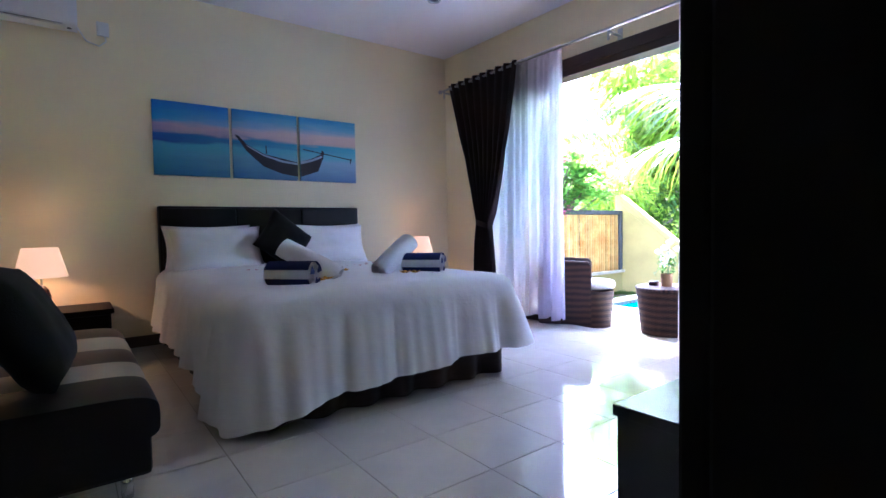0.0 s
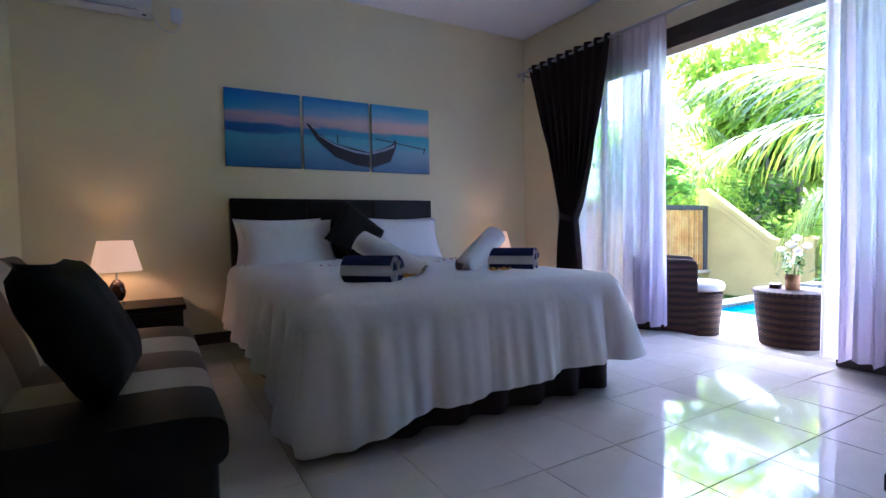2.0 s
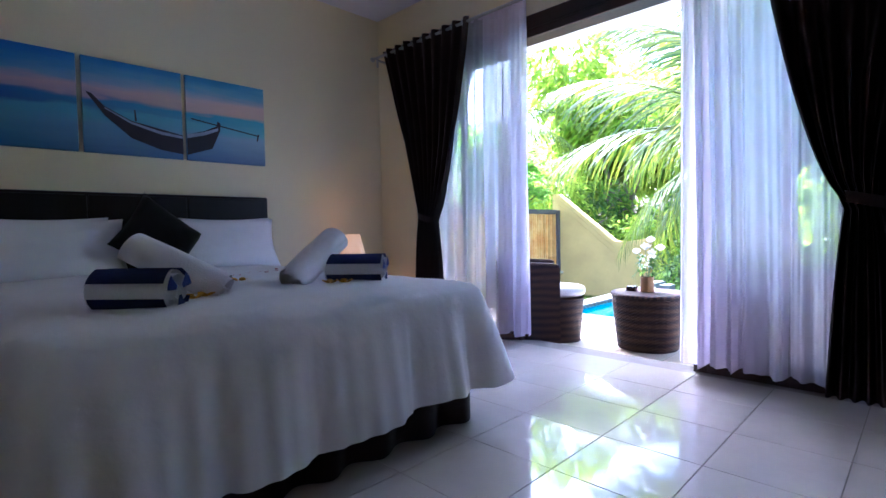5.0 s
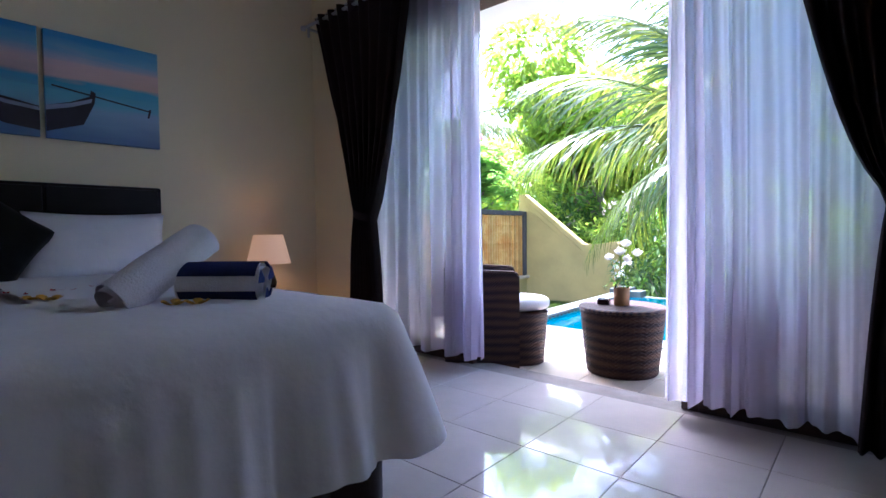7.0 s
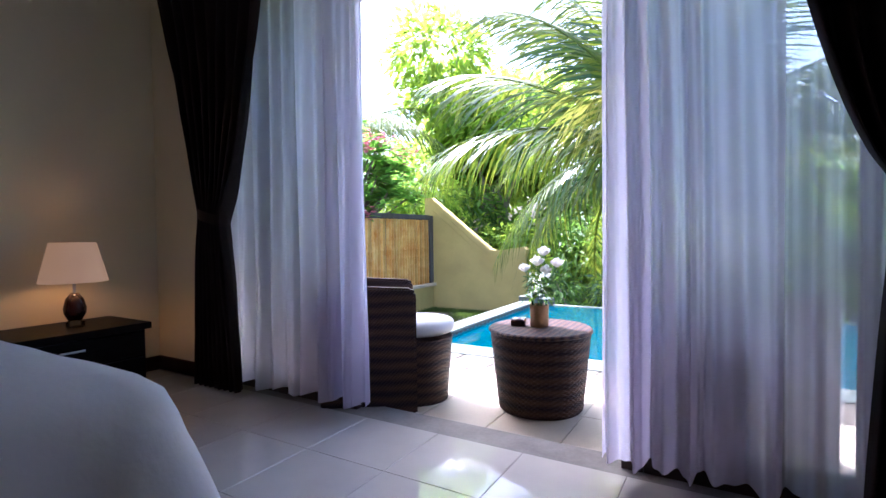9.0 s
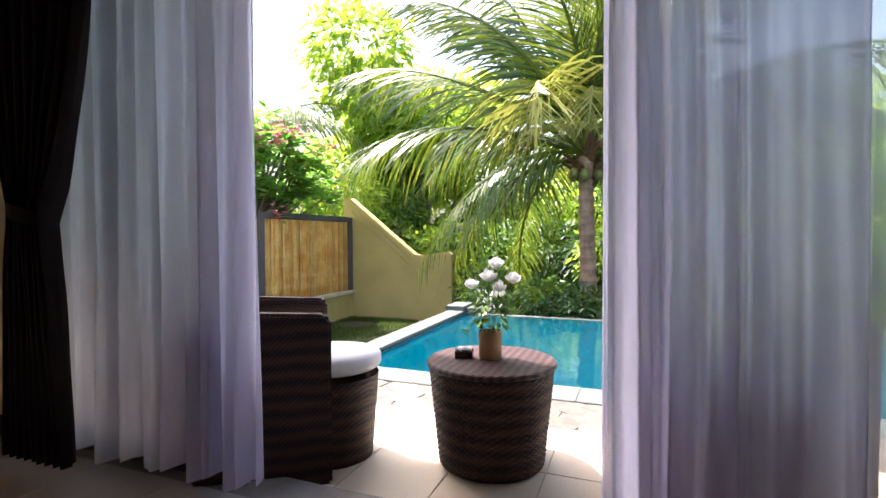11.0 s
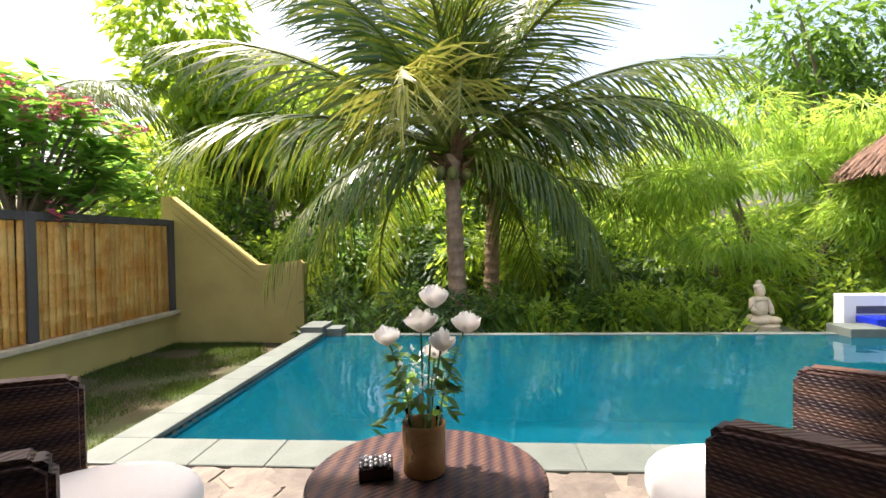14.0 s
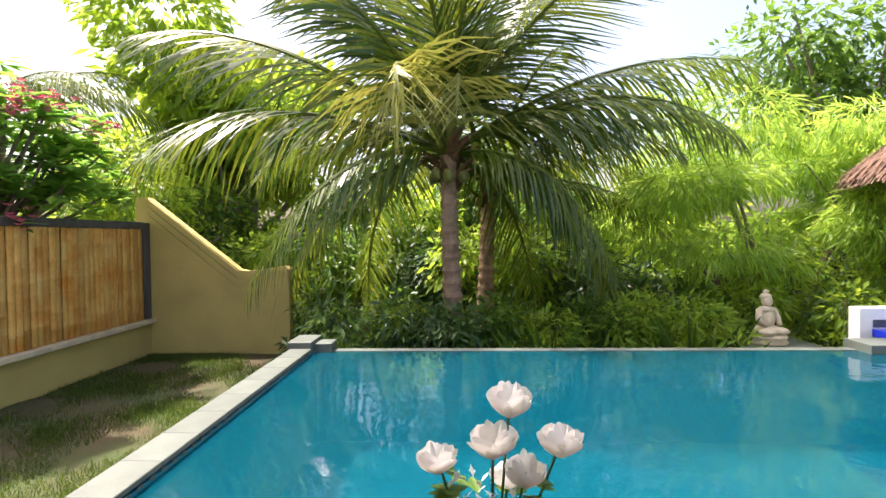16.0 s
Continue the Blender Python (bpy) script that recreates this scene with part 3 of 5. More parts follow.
def bedspread():
    """A white spread that hangs in folds, lowest at one foot corner."""
    N, prof = 560, 18
    verts, faces = [], []

    def hem(s):
        foot = (s - 2.5) / 1.9
        if s < 2.5:
            base = 0.22 - 0.19 * max(0, (s - 1.4) / 1.1) ** 1.6
        elif s < 4.4:
            base = 0.03 + 0.09 * min(1, foot * 4) + 0.09 * foot
        else:
            base = 0.21 - 0.03 * (s - 4.4)
        return base + 0.025 * noise.noise(Vector((s * 2.4, 5, 0)))
    for i in range(N):
        s = 6.9 * i / (N - 1)
        hz = hem(s)
        fold = 0.8 * abs(math.sin(s * 8.3 + 2.5 * noise.noise(Vector((s * 1.1, 1, 0))))) ** 0.6 - 0.45 + 0.55 * noise.noise(Vector((s * 6.3, 9, 0))) + 0.3 * noise.noise(Vector((s * 15, 3, 0)))
        corner = math.exp(-((s - 2.5) / 0.3) ** 2) + 2.8 * math.exp(-((s - 4.42) / 0.3) ** 2)
        for j in range(prof):
            v = j / (prof - 1)
            if v < 0.2:
                a = v / 0.2 * math.pi / 2
                g, z = -0.085 + 0.125 * math.sin(a), BZ - 0.11 + 0.12 * math.cos(a)
            else:
                k = (v - 0.2) / 0.8
                z = BZ - 0.11 - (BZ - 0.11 - hz) * k
                g = 0.04 + 0.04 * k + 0.085 * fold * k ** 0.6 + 0.02 * corner * k
            x, y, nx, ny = side_point(s, 0.0)
            verts.append((x + nx * g, y + ny * g, z + 0.004 * noise.noise(Vector((x * 5, y * 5, 0)))))
    for i in range(N - 1):
        for j in range(prof - 1):
            a = i * prof + j
            faces.append((a, a + 1, a + prof + 1, a + prof))
    R = 9
    base = len(verts)
    for k in range(1, R + 1):
        f = 1 - k / R
        for i in range(N):
            x, y, z = verts[i * prof]
            mx, my = min(max(x, BX0 + 0.9), BX1 - 0.9), min(max(y, BY0 + 0.9), BY1)
            px, py = mx + (x - mx) * f, my + (y - my) * f
            verts.append((px, py, BZ + 0.012 + 0.008 * noise.noise(Vector((px * 3.5, py * 3.5, 2))) + 0.012 * (1 - f)))
    for k in range(R):
        for i in range(N - 1):
            if k == 0:
                a, b = i * prof, (i + 1) * prof
            else:
                a, b = base + (k - 1) * N + i, base + (k - 1) * N + i + 1
            c, d = base + k * N + i + 1, base + k * N + i
            faces.append((a, b, c, d))
    me = bpy.data.meshes.new("bedspread")
    me.from_pydata(verts, [], faces)
    bm = bmesh.new()
    bm.from_mesh(me)
    bmesh.ops.remove_doubles(bm, verts=bm.verts, dist=0.002)
    bmesh.ops.recalc_face_normals(bm, faces=bm.faces)
    ob = part("bedspread", bm, M_LINEN, None, "", True)
    tagged(ob, "white cotton bedspread hanging in soft folds over the bed", "bedspread")


bed()
bedspread()


def pillow(label, at, w, h, d, tilt, roll=0, rz=0, m=None, seed=0):
    ob = part("pillow", pillow_mesh(w, h, d, 0.45, seed), m or M_LINEN, None, label, True)
    ob.matrix_basis = pose(*at, tilt, roll, rz)
    tagged(ob, label, "pillow")
    return ob


pillow("plump white pillow leaning on the headboard", (1.40, 5.28, 0.885), 0.74, 0.42, 0.2, -14, 0, 0, None, 1)
pillow("plump white pillow leaning on another pillow", (1.45, 5.14, 0.875), 0.78, 0.43, 0.2, -22, 0, 2, None, 2)
pillow("plump white pillow leaning on the headboard", (2.60, 5.28, 0.885), 0.74, 0.42, 0.2, -14, 0, 0, None, 3)
pillow("plump white pillow leaning on another pillow", (2.55, 5.15, 0.875), 0.78, 0.43, 0.2, -22, 0, -2, None, 4)
pillow("square black velvet cushion set on its corner", (2.02, 5.02, 0.94), 0.47, 0.47, 0.17, -24, 38, 0, M_BLACKF, 5)


def roll_mesh(length, r):
    """A towel rolled up tight: a spiral that shows at the ends."""
    def f(u, v):
        a = u * 2 * math.pi * 4.6
        k = 0.012 + (r - 0.012) * u + 0.004 * noise.noise(Vector((u * 9, v * 4, length)))
        e = 0.012 * math.sin(a * 0.7) * (2 * v - 1)
        return ((v - 0.5) * length + e, k * math.cos(a), k * math.sin(a))
    bm = grid(150, 9, f)
    return bm


def towel(label, at, length, r, pitch, rz, stripes):
    t = thing("towel", label, "towel", at)
    t.matrix_basis = pose(*at, 0, pitch, rz)
    part("roll", roll_mesh(length, r), M_TOWEL, t, "", True)
    if stripes:
        n = 4
        for k in range(n):
            a0, a1 = 0.3 + k * 1.57, 1.2 + k * 1.57
            part("stripe", grid(10, 8, lambda u, v: ((v - 0.5) * length * 1.01, (r + 0.004) * math.cos(a0 + (a1 - a0) * u), (r + 0.004) * math.sin(a0 + (a1 - a0) * u))), M_BLUE, t, "navy blue stripe", True)
        for e in (-1, 1):
            for k in range(3):
                a0 = k * 2.09 + 0.2
                part("end_stripe", grid(6, 4, lambda u, v: (e * (length / 2 + 0.012), (0.02 + 0.055 * v) * math.cos(a0 + 0.8 * u), (0.02 + 0.055 * v) * math.sin(a0 + 0.8 * u))), M_BLUE, t, "navy blue end of the roll", True)


towel("rolled white terry towel leaning on a striped one", (1.66, 3.48, BZ + 0.125), 0.42, 0.08, 27, -42, False)
towel("rolled navy and white striped towel on the bed", (1.45, 3.25, BZ + 0.075), 0.29, 0.08, 0, -50, True)
towel("rolled white terry towel leaning on a striped one", (2.33, 3.50, BZ + 0.13), 0.43, 0.082, -28, 22, False)
towel("rolled navy and white striped towel on the bed", (2.51, 3.36, BZ + 0.075), 0.29, 0.08, 0, -52, True)


def bloom(x, y, m, label):
    bm = bmesh.new()
    for k in range(5):
        a = k * 1.257 + x
        grid(4, 4, lambda u, v: (math.cos(a + (u - 0.5) * 0.9) * 0.04 * v, math.sin(a + (u - 0.5) * 0.9) * 0.04 * v, 0.012 + 0.014 * v * v - 0.01 * abs(u - 0.5)), bm)
    ob = part("flower", bm, m, None, "", True)
    ob.matrix_basis = pose(x, y, BZ + 0.012, 0, 0, 0)
    tagged(ob, label, "flower")


for x, y in ((1.70, 3.30), (1.76, 3.36), (2.06, 3.80), (2.30, 3.30), (2.36, 3.26), (2.02, 3.86), (1.64, 3.26)):
    bloom(x, y, M_YELLOW, "yellow blossom laid on the white bedspread")
rr = random.Random(8)
for k in range(22):
    a = rr.random() * 3.14
    bm = grid(4, 4, lambda u, v: ((u - 0.5) * 0.03, (v - 0.5) * 0.02 * (1 - (2 * u - 1) ** 2 * 0.8), 0.008 * (2 * u - 1) ** 2))
    p = part("petal", bm, M_RED, None, "", True)
    p.matrix_basis = pose(1.5 + 1.2 * k / 21 + rr.gauss(0, 0.03), 4.45 - 0.3 * math.sin(k / 21 * 3.14) + rr.gauss(0, 0.04), BZ + 0.022, 0, 0, 57 * a)
    tagged(p, "red flower petal strewn on the bedspread", "petal", "petals on the bed")

# ---- canvases ----
for k in range(3):
    x0 = PIC_X0 + k * 0.69
    c = thing("canvas_picture", ("beach print canvas, sea and sand under blue dusk", "beach print canvas with an outrigger boat's bow", "beach print canvas with an outrigger boat's stern")[k], "picture", (x0, NY - 0.03, PIC_Z0), group="three canvases above the bed")
    h = PIC_Z1 - PIC_Z0
    part("canvas", box(0, 0.66, 0, 0.03, 0, h, 0.003), M_BEACH, c)

    def flat(name, pts, m, lay):
        bm = bmesh.new()
        bm.faces.new([bm.verts.new((0.66 * u, -0.003 - 0.001 * lay, h * v)) for u, v in pts][::-1])
        bmesh.ops.triangulate(bm, faces=bm.faces)
        part(name, bm, m, c)
    if k == 1:
        flat("hull", [(0.03, 0.63), (0.08, 0.62), (0.2, 0.5), (0.45, 0.38), (0.75, 0.31), (1, 0.28), (1, 0.06), (0.75, 0.09), (0.45, 0.19), (0.2, 0.40)], M_HULL, 0)
        flat("gunwale", [(0.2, 0.49), (0.45, 0.37), (0.75, 0.30), (1, 0.27), (1, 0.24), (0.75, 0.265), (0.45, 0.345), (0.2, 0.475)], M_PALE, 1)
        flat("mast", [(0.49, 0.38), (0.51, 0.38), (0.5, 0.5), (0.485, 0.5)], M_HULL, 1)
    if k == 2:
        flat("hull", [(0, 0.30), (0.2, 0.36), (0.36, 0.44), (0.37, 0.5), (0.41, 0.48), (0.4, 0.38), (0.3, 0.16), (0, 0.06)], M_HULL, 0)
        flat("gunwale", [(0, 0.30), (0.2, 0.35), (0.38, 0.42), (0.37, 0.38), (0.2, 0.31), (0, 0.255)], M_PALE, 1)
        flat("outrigger", [(0.05, 0.5), (0.92, 0.385), (0.92, 0.37), (0.05, 0.485)], M_HULL, 1)
        flat("float", [(0.9, 0.4), (0.92, 0.4), (0.9, 0.31), (0.88, 0.31)], M_HULL, 2)


# ---- bedside tables and lamps ----
def nightstand(x0, x1, label):
    n = thing("nightstand", label, "nightstand", ((x0 + x1) / 2, 5.22, 0))
    w = (x1 - x0) / 2
    part("top", box(-w, w, -0.24, 0.26, 0.40, 0.44, 0.004), M_BLACKW, n)
    part("body", box(-w + 0.02, w - 0.02, -0.2, 0.25, 0.06, 0.40, 0.004), M_BLACKW, n)
    for z in (0.085, 0.245):
        d = part("drawer", box(-w + 0.035, w - 0.035, -0.222, -0.2, z, z + 0.145, 0.004), M_BLACKW, n)
        part("handle", tube([(-0.06, -0.235, z + 0.09), (0.06, -0.235, z + 0.09)], 0.006), M_STEEL, d, "small steel handle")
    for sx in (-1, 1):
        for y in (-0.17, 0.2):
            part("foot", box(sx * (w - 0.05) - 0.02, sx * (w - 0.05) + 0.02, y - 0.02, y + 0.02, 0, 0.06), M_BLACKW, n)


def table_lamp(x, y):
    t = thing("table_lamp", "lit table lamp, brown egg base, cream shade", "lamp", (x, y, 0.44), group="bedside lamps")
    part("foot", lathe([(0, 0), (0.045, 0), (0.045, 0.03), (0.03, 0.04), (0, 0.04)]), M_CLEARG, t, "clear acrylic foot")
    part("base", lathe([(0, 0.04), (0.035, 0.042), (0.055, 0.08), (0.058, 0.11), (0.045, 0.165), (0.018, 0.2), (0, 0.2)]), M_GLAZE, t, "", True)
    part("stem", lathe([(0.008, 0.2), (0.008, 0.30)], 10), M_STEEL, t)
    part("bulb", lathe([(0, 0.30), (0.02, 0.31), (0.03, 0.35), (0.02, 0.385), (0, 0.39)], 14), M_BULB, t, "glowing frosted bulb", True)
    part("shade", lathe([(0.172, 0.265), (0.115, 0.495), (0.112, 0.495), (0.169, 0.265)], 40), M_SHADE, t, "cream fabric shade, glowing warmly", True)


M_BULB = glow_mat("glowing bulb", (1.0, 0.5, 0.18), 6.0)
nightstand(-0.28, 0.62, "low black-brown nightstand behind the sofa")
nightstand(3.2, 4.05, "low black-brown nightstand with two drawers")
table_lamp(0.17, 5.22)
table_lamp(3.74, 5.22)


# ---- sofa ----
def sofa():
    s = thing("sofa", "armless sofa in brown, black and cream striped leatherette", "sofa", (-0.40, 2.42, 0))
    cuts = [(0, 0.36, M_LEATHER, "near-black"), (0.36, 0.66, M_CREAML, "cream"), (0.66, 1.0, M_BROWNL, "brown"), (1.0, 1.38, M_CREAML, "cream"), (1.38, 1.72, M_BROWNL, "brown")]
    # seat
    part("frame", box(0.05, 0.98, 0.01, 1.71, 0.11, 0.27, 0.02), M_LEATHER, s, "near-black upholstered frame")
    for a, b, m, t in cuts:
        def seat(u, v, a=a, b=b):
            ang = u * 2 * math.pi
            c, q = math.cos(ang), math.sin(ang)
            x = 0.56 + 0.45 * math.copysign(abs(c) ** 0.35, c)
            z = 0.335 + 0.095 * math.copysign(abs(q) ** 0.45, q)
            return (x, a + (b - a) * v, z + (0.008 * math.sin(math.pi * v) if q > 0 else 0))
        part("seat_stripe", grid(40, 7, seat, closed=True), m, s, t + " leatherette seat stripe", True)
    for y in (0.0, 1.72):
        def cap(u, v):
            ang = u * 2 * math.pi
            c, q = math.cos(ang), math.sin(ang)
            return (0.56 + v * 0.45 * math.copysign(abs(c) ** 0.35, c), y, 0.335 + v * 0.095 * math.copysign(abs(q) ** 0.45, q))
        part("seat_end", grid(40, 2, cap, closed=True), M_LEATHER, s)
    # leaning back
    for a, b, m, t in cuts:
        def back(u, v, a=a, b=b):
            ang = u * 2 * math.pi
            c, q = math.cos(ang), math.sin(ang)
            lx, lz = 0.085 * math.copysign(abs(c) ** 0.5, c), 0.29 * math.copysign(abs(q) ** 0.6, q)
            k = radians(20)
            return (0.24 + lx * math.cos(k) - lz * math.sin(k), a + (b - a) * v, 0.60 + lz * math.cos(k) + lx * math.sin(k))
        part("back_stripe", grid(40, 7, back, closed=True), m, s, t + " leatherette back stripe", True)
    for y in (0.002, 1.718):
        def bcap(u, v):
            ang = u * 2 * math.pi
            c, q = math.cos(ang), math.sin(ang)
            lx, lz = v * 0.085 * math.copysign(abs(c) ** 0.5, c), v * 0.29 * math.copysign(abs(q) ** 0.6, q)
            k = radians(20)
            return (0.24 + lx * math.cos(k) - lz * math.sin(k), y, 0.60 + lz * math.cos(k) + lx * math.sin(k))
        part("back_end", grid(40, 2, bcap, closed=True), M_CREAML, s, "cream leatherette end panel")
    part("piping", tube([(0.06, 1.70, 0.87), (0.10, 0.9, 0.885), (0.06, 0.02, 0.87)], 0.008), M_LEATHER, s)
    for x in (0.14, 0.9):
        for y in (0.12, 1.6):
            part("leg", lathe([(0, 0), (0.022, 0), (0.022, 0.11), (0, 0.11)], 16, cx=x, cy=y), M_CHROME, s, "chrome leg", True)


sofa()
cu = part("cushion", pillow_mesh(0.64, 0.52, 0.24, 0.33, 11), M_BLACKF, None, "", True)
cu.matrix_basis = pose(0.19, 2.98, 0.66, -26, 2, 86)
tagged(cu, "large black velvet cushion leaning on the sofa back", "cushion")


# ---- desk, folder, wardrobe ----
def desk():
    d = thing("cabinet", "low black lacquered bench cabinet with drawers", "cabinet", (1.60, 1.10, 0))
    part("top", box(0, 1.32, -0.66, 0, 0.485, 0.52, 0.004), M_DESK, d)
    part("side_panel", box(0.01, 0.05, -0.65, -0.01, 0, 0.485, 0.003), M_DESK, d)
    part("side_panel", box(1.27, 1.31, -0.65, -0.01, 0, 0.485, 0.003), M_DESK, d)
    for k in range(3):
        part("drawer", box(0.055 + 0.405 * k, 0.455 + 0.405 * k, -0.03, -0.008, 0.06, 0.475, 0.004), M_DESK, d)
    part("back_panel", box(0.05, 1.27, -0.64, -0.62, 0.05, 0.485), M_DESK, d)
    part("bottom_panel", box(0.05, 1.27, -0.62, -0.03, 0.03, 0.055), M_DESK, d)


desk()
fo = part("folder", box(-0.17, 0.17, -0.12, 0.12, 0, 0.018, 0.004), M_LEATHER, None)
fo.matrix_basis = pose(2.07, 0.87, 0.5205, 0, 0, 4)
tagged(fo, "closed black leather guest folder on the cabinet", "folder")


def wardrobe():
    w = thing("wardrobe", "tall black-brown wardrobe beside the entrance", "wardrobe", (0.68, -0.44, 0))
    part("body", box(0.012, 0.36, 0.0, 0.85, 0.05, 2.15, 0.004), M_BLACKW, w)
    part("plinth", box(0.03, 0.34, 0.02, 0.84, 0, 0.05), M_BLACKW, w)
    part("cornice", box(0.0, 0.37, 0.0, 0.875, 2.15, 2.2, 0.006), M_BLACKW, w)
    d = part("door", box(0.014, 0.358, 0.85, 0.872, 0.07, 2.14, 0.004), M_BLACKW, w)
    part("handle", tube([(0.06, 0.888, 0.95), (0.06, 0.888, 1.12)], 0.006), M_STEEL, d, "slim steel handle")


wardrobe()


# ---- curtains ----
def sheer(y0, y1, z0, x, n, label):
    """A voile curtain from its drawn edge y0 to y1: gathered at the edge, thinner beyond."""
    c = thing("sheer_curtain", label, "curtain", (x, y0, 0))
    w = y1 - y0

    def f(u, v):
        q = 0.42 * u + 0.58 * u ** 1.7
        a = 2 * math.pi * n * (u + 0.01 * math.sin(u * 23))
        z = z0 + (2.82 - z0) * v
        amp = 0.020 + 0.028 * (1 - v) + 0.012 * noise.noise(Vector((u * 9, v * 2, y0)))
        y = w * q + 0.02 * noise.noise(Vector((u * 4, v * 2, 1))) * (1 - u) + 0.03 * math.sin(a * 0.5) * (1 - v) * 0.4
        return (amp * math.sin(a) + 0.35 * amp * math.sin(2.3 * a + 4 * v), y, z + (0.014 * math.sin(a * 0.5) * (1 - v)))
    part("gathered_edge", grid(int(n * 9), 24, lambda u, v: f(u * 0.48, v)), M_BUNCH, c, "densely gathered edge", True)
    part("voile", grid(int(n * 9), 24, lambda u, v: f(0.48 + u * 0.52, v)), M_SHEER, c, "", True)
    part("heading", grid(60, 3, lambda u, v: (0.012 * math.sin(u * 190), w * u, 2.78 + 0.05 * v)), M_BUNCH, c, "", True)


def drape(name, out_top, in_top, out_tie, in_tie, out_bot, in_bot, x, label):
    TZ, TOP, BOT = 1.08, 2.80, 0.05
    c = thing("drape", label, "curtain", (x, 0, 0))

    def f(u, v):
        z = BOT + (TOP - BOT) * v
        if z > TZ:
            k = (z - TZ) / (TOP - TZ)
            o, i = out_tie + (out_top - out_tie) * k, in_tie + (in_top - in_tie) * k ** 0.62
            amp = 0.03 + 0.028 * (1 - k)
        else:
            k = (TZ - z) / (TZ - BOT)
            o, i = out_tie + (out_bot - out_tie) * k ** 0.5, in_tie + (in_bot - in_tie) * k ** 0.6
            amp = 0.05 - 0.012 * k
        y = o + (i - o) * u
        return (amp * math.sin(2 * math.pi * 9 * u + 0.5 * noise.noise(Vector((u * 5, z, 0)))) + 0.012 * noise.noise(Vector((u * 12, z * 2.5, 4))), y, z)
    part("cloth", grid(130, 40, f), M_DRAPE, c, "", True)
    part("tieback", grid(26, 4, lambda u, v: (0.075 * math.cos(u * 6.2832), (out_tie + in_tie) / 2 + (abs(out_tie - in_tie) / 2 + 0.02) * math.sin(u * 6.2832), TZ - 0.03 + 0.06 * v + 0.03 * math.sin(u * 6.2832)), closed=True), M_DRAPE, c, "matching tieback sash", True)
    for k in range(9):
        y = out_top + (in_top - out_top) * (k + 0.5) / 9
        part("eyelet", tube([(0.028 * math.cos(a * 0.5236), y, 2.76 + 0.028 * math.sin(a * 0.5236)) for a in range(13)], 0.005, 6), M_STEEL, c, "steel eyelet")


RX = EX - 0.15
sheer(3.51, 4.75, 0.075, EX - 0.08, 11, "white voile curtain drawn aside over the glass door")
sheer(2.32, 0.72, 0.075, EX - 0.08, 13, "white voile curtain drawn aside over the glass door")
drape("l", 5.2, 4.02, 4.66, 4.48, 4.78, 4.36, RX - 0.03, "dark brown eyelet drape held by a tieback")
drape("r", 0.55, 1.92, 1.28, 1.47, 1.05, 1.55, RX - 0.03, "dark brown eyelet drape held by a tieback")


def rod():
    r = thing("curtain_rod", "double brushed steel curtain rod on brackets", "curtain rod", (0, 0, 2.76))
    part("front_rod", tube([(RX - 0.03, 0.4, 0), (RX - 0.03, 5.34, 0)], 0.013, 12), M_STEEL, r, "", True)
    part("back_rod", tube([(EX - 0.08, 0.5, 0.05), (EX - 0.08, 5.2, 0.05)], 0.008, 10), M_STEEL, r, "", True)
    for y in (0.45, 2.9, 5.29):
        b = part("bracket", box(RX - 0.035, EX, y - 0.012, y + 0.012, -0.035, -0.02, 0.003), M_STEEL, r)
        part("wall_plate", box(EX - 0.008, EX, y - 0.025, y + 0.025, -0.09, 0.04, 0.003), M_STEEL, b)
        part("hook", box(RX - 0.037, RX - 0.023, y - 0.01, y + 0.01, -0.1, -0.0, 0.003), M_STEEL, b)
    for y in (0.37, 5.37):
        part("finial", lathe([(0, -0.025), (0.02, -0.018), (0.026, 0), (0.02, 0.018), (0, 0.025)], 14, cx=RX - 0.03, cy=y), M_STEEL, r, "", True)


rod()


# ---- air conditioner, box, downlight ----
def aircon():
    a = thing("air_conditioner", "white split air conditioner high on the wall", "air conditioner", (-0.32, NY, 2.72))

    def f(u, v):
        ang = u * 2 * math.pi
        c, q = math.cos(ang), math.sin(ang)
        return (0.8 * v, -0.105 + 0.105 * math.copysign(abs(c) ** 0.4, c), 0.14 + 0.14 * math.copysign(abs(q) ** 0.4, q))
    bm = grid(32, 2, f, closed=True)
    bmesh.ops.holes_fill(bm, edges=[e for e in bm.edges if e.is_boundary], sides=0)
    part("body", bm, M_PLASTIC, a)
    part("louvre", box(0.05, 0.72, -0.2, -0.06, -0.008, 0.006, 0.003), M_PLASTIC, a)
    part("vent", box(0.06, 0.7, -0.19, -0.07, 0.004, 0.012), M_GREY, a, "dark air outlet")
    part("sensor", lathe([(0, -0.006), (0.016, -0.004), (0.016, 0.004), (0, 0.004)], 14, cx=0.745, cy=-0.13), M_GREY, a, "small dark sensor window")


aircon()
w = thing("wall_socket", "white wall socket with a looped cable", "socket", (0.66, NY, 2.80))
part("plate", box(-0.045, 0.045, -0.02, 0, -0.06, 0.06, 0.006), M_PLASTIC, w)
part("cable", tube([(-0.19, -0.05, -0.02), (-0.12, -0.03, -0.13), (-0.03, -0.02, -0.15), (0.02, -0.012, -0.1), (0.01, -0.012, -0.05)], 0.006, 6), M_PLASTIC, w)
dl = thing("downlight", "small round recessed ceiling downlight", "ceiling light", (3.25, 4.17, CZ))
part("trim_ring", lathe([(0.045, -0.004), (0.046, -0.03), (0.062, -0.024), (0.068, 0), (0.045, 0)], 28), M_STEEL, dl, "", True)
part("lens", lathe([(0, -0.012), (0.044, -0.01), (0.044, 0.0)], 24), M_GREY, dl)


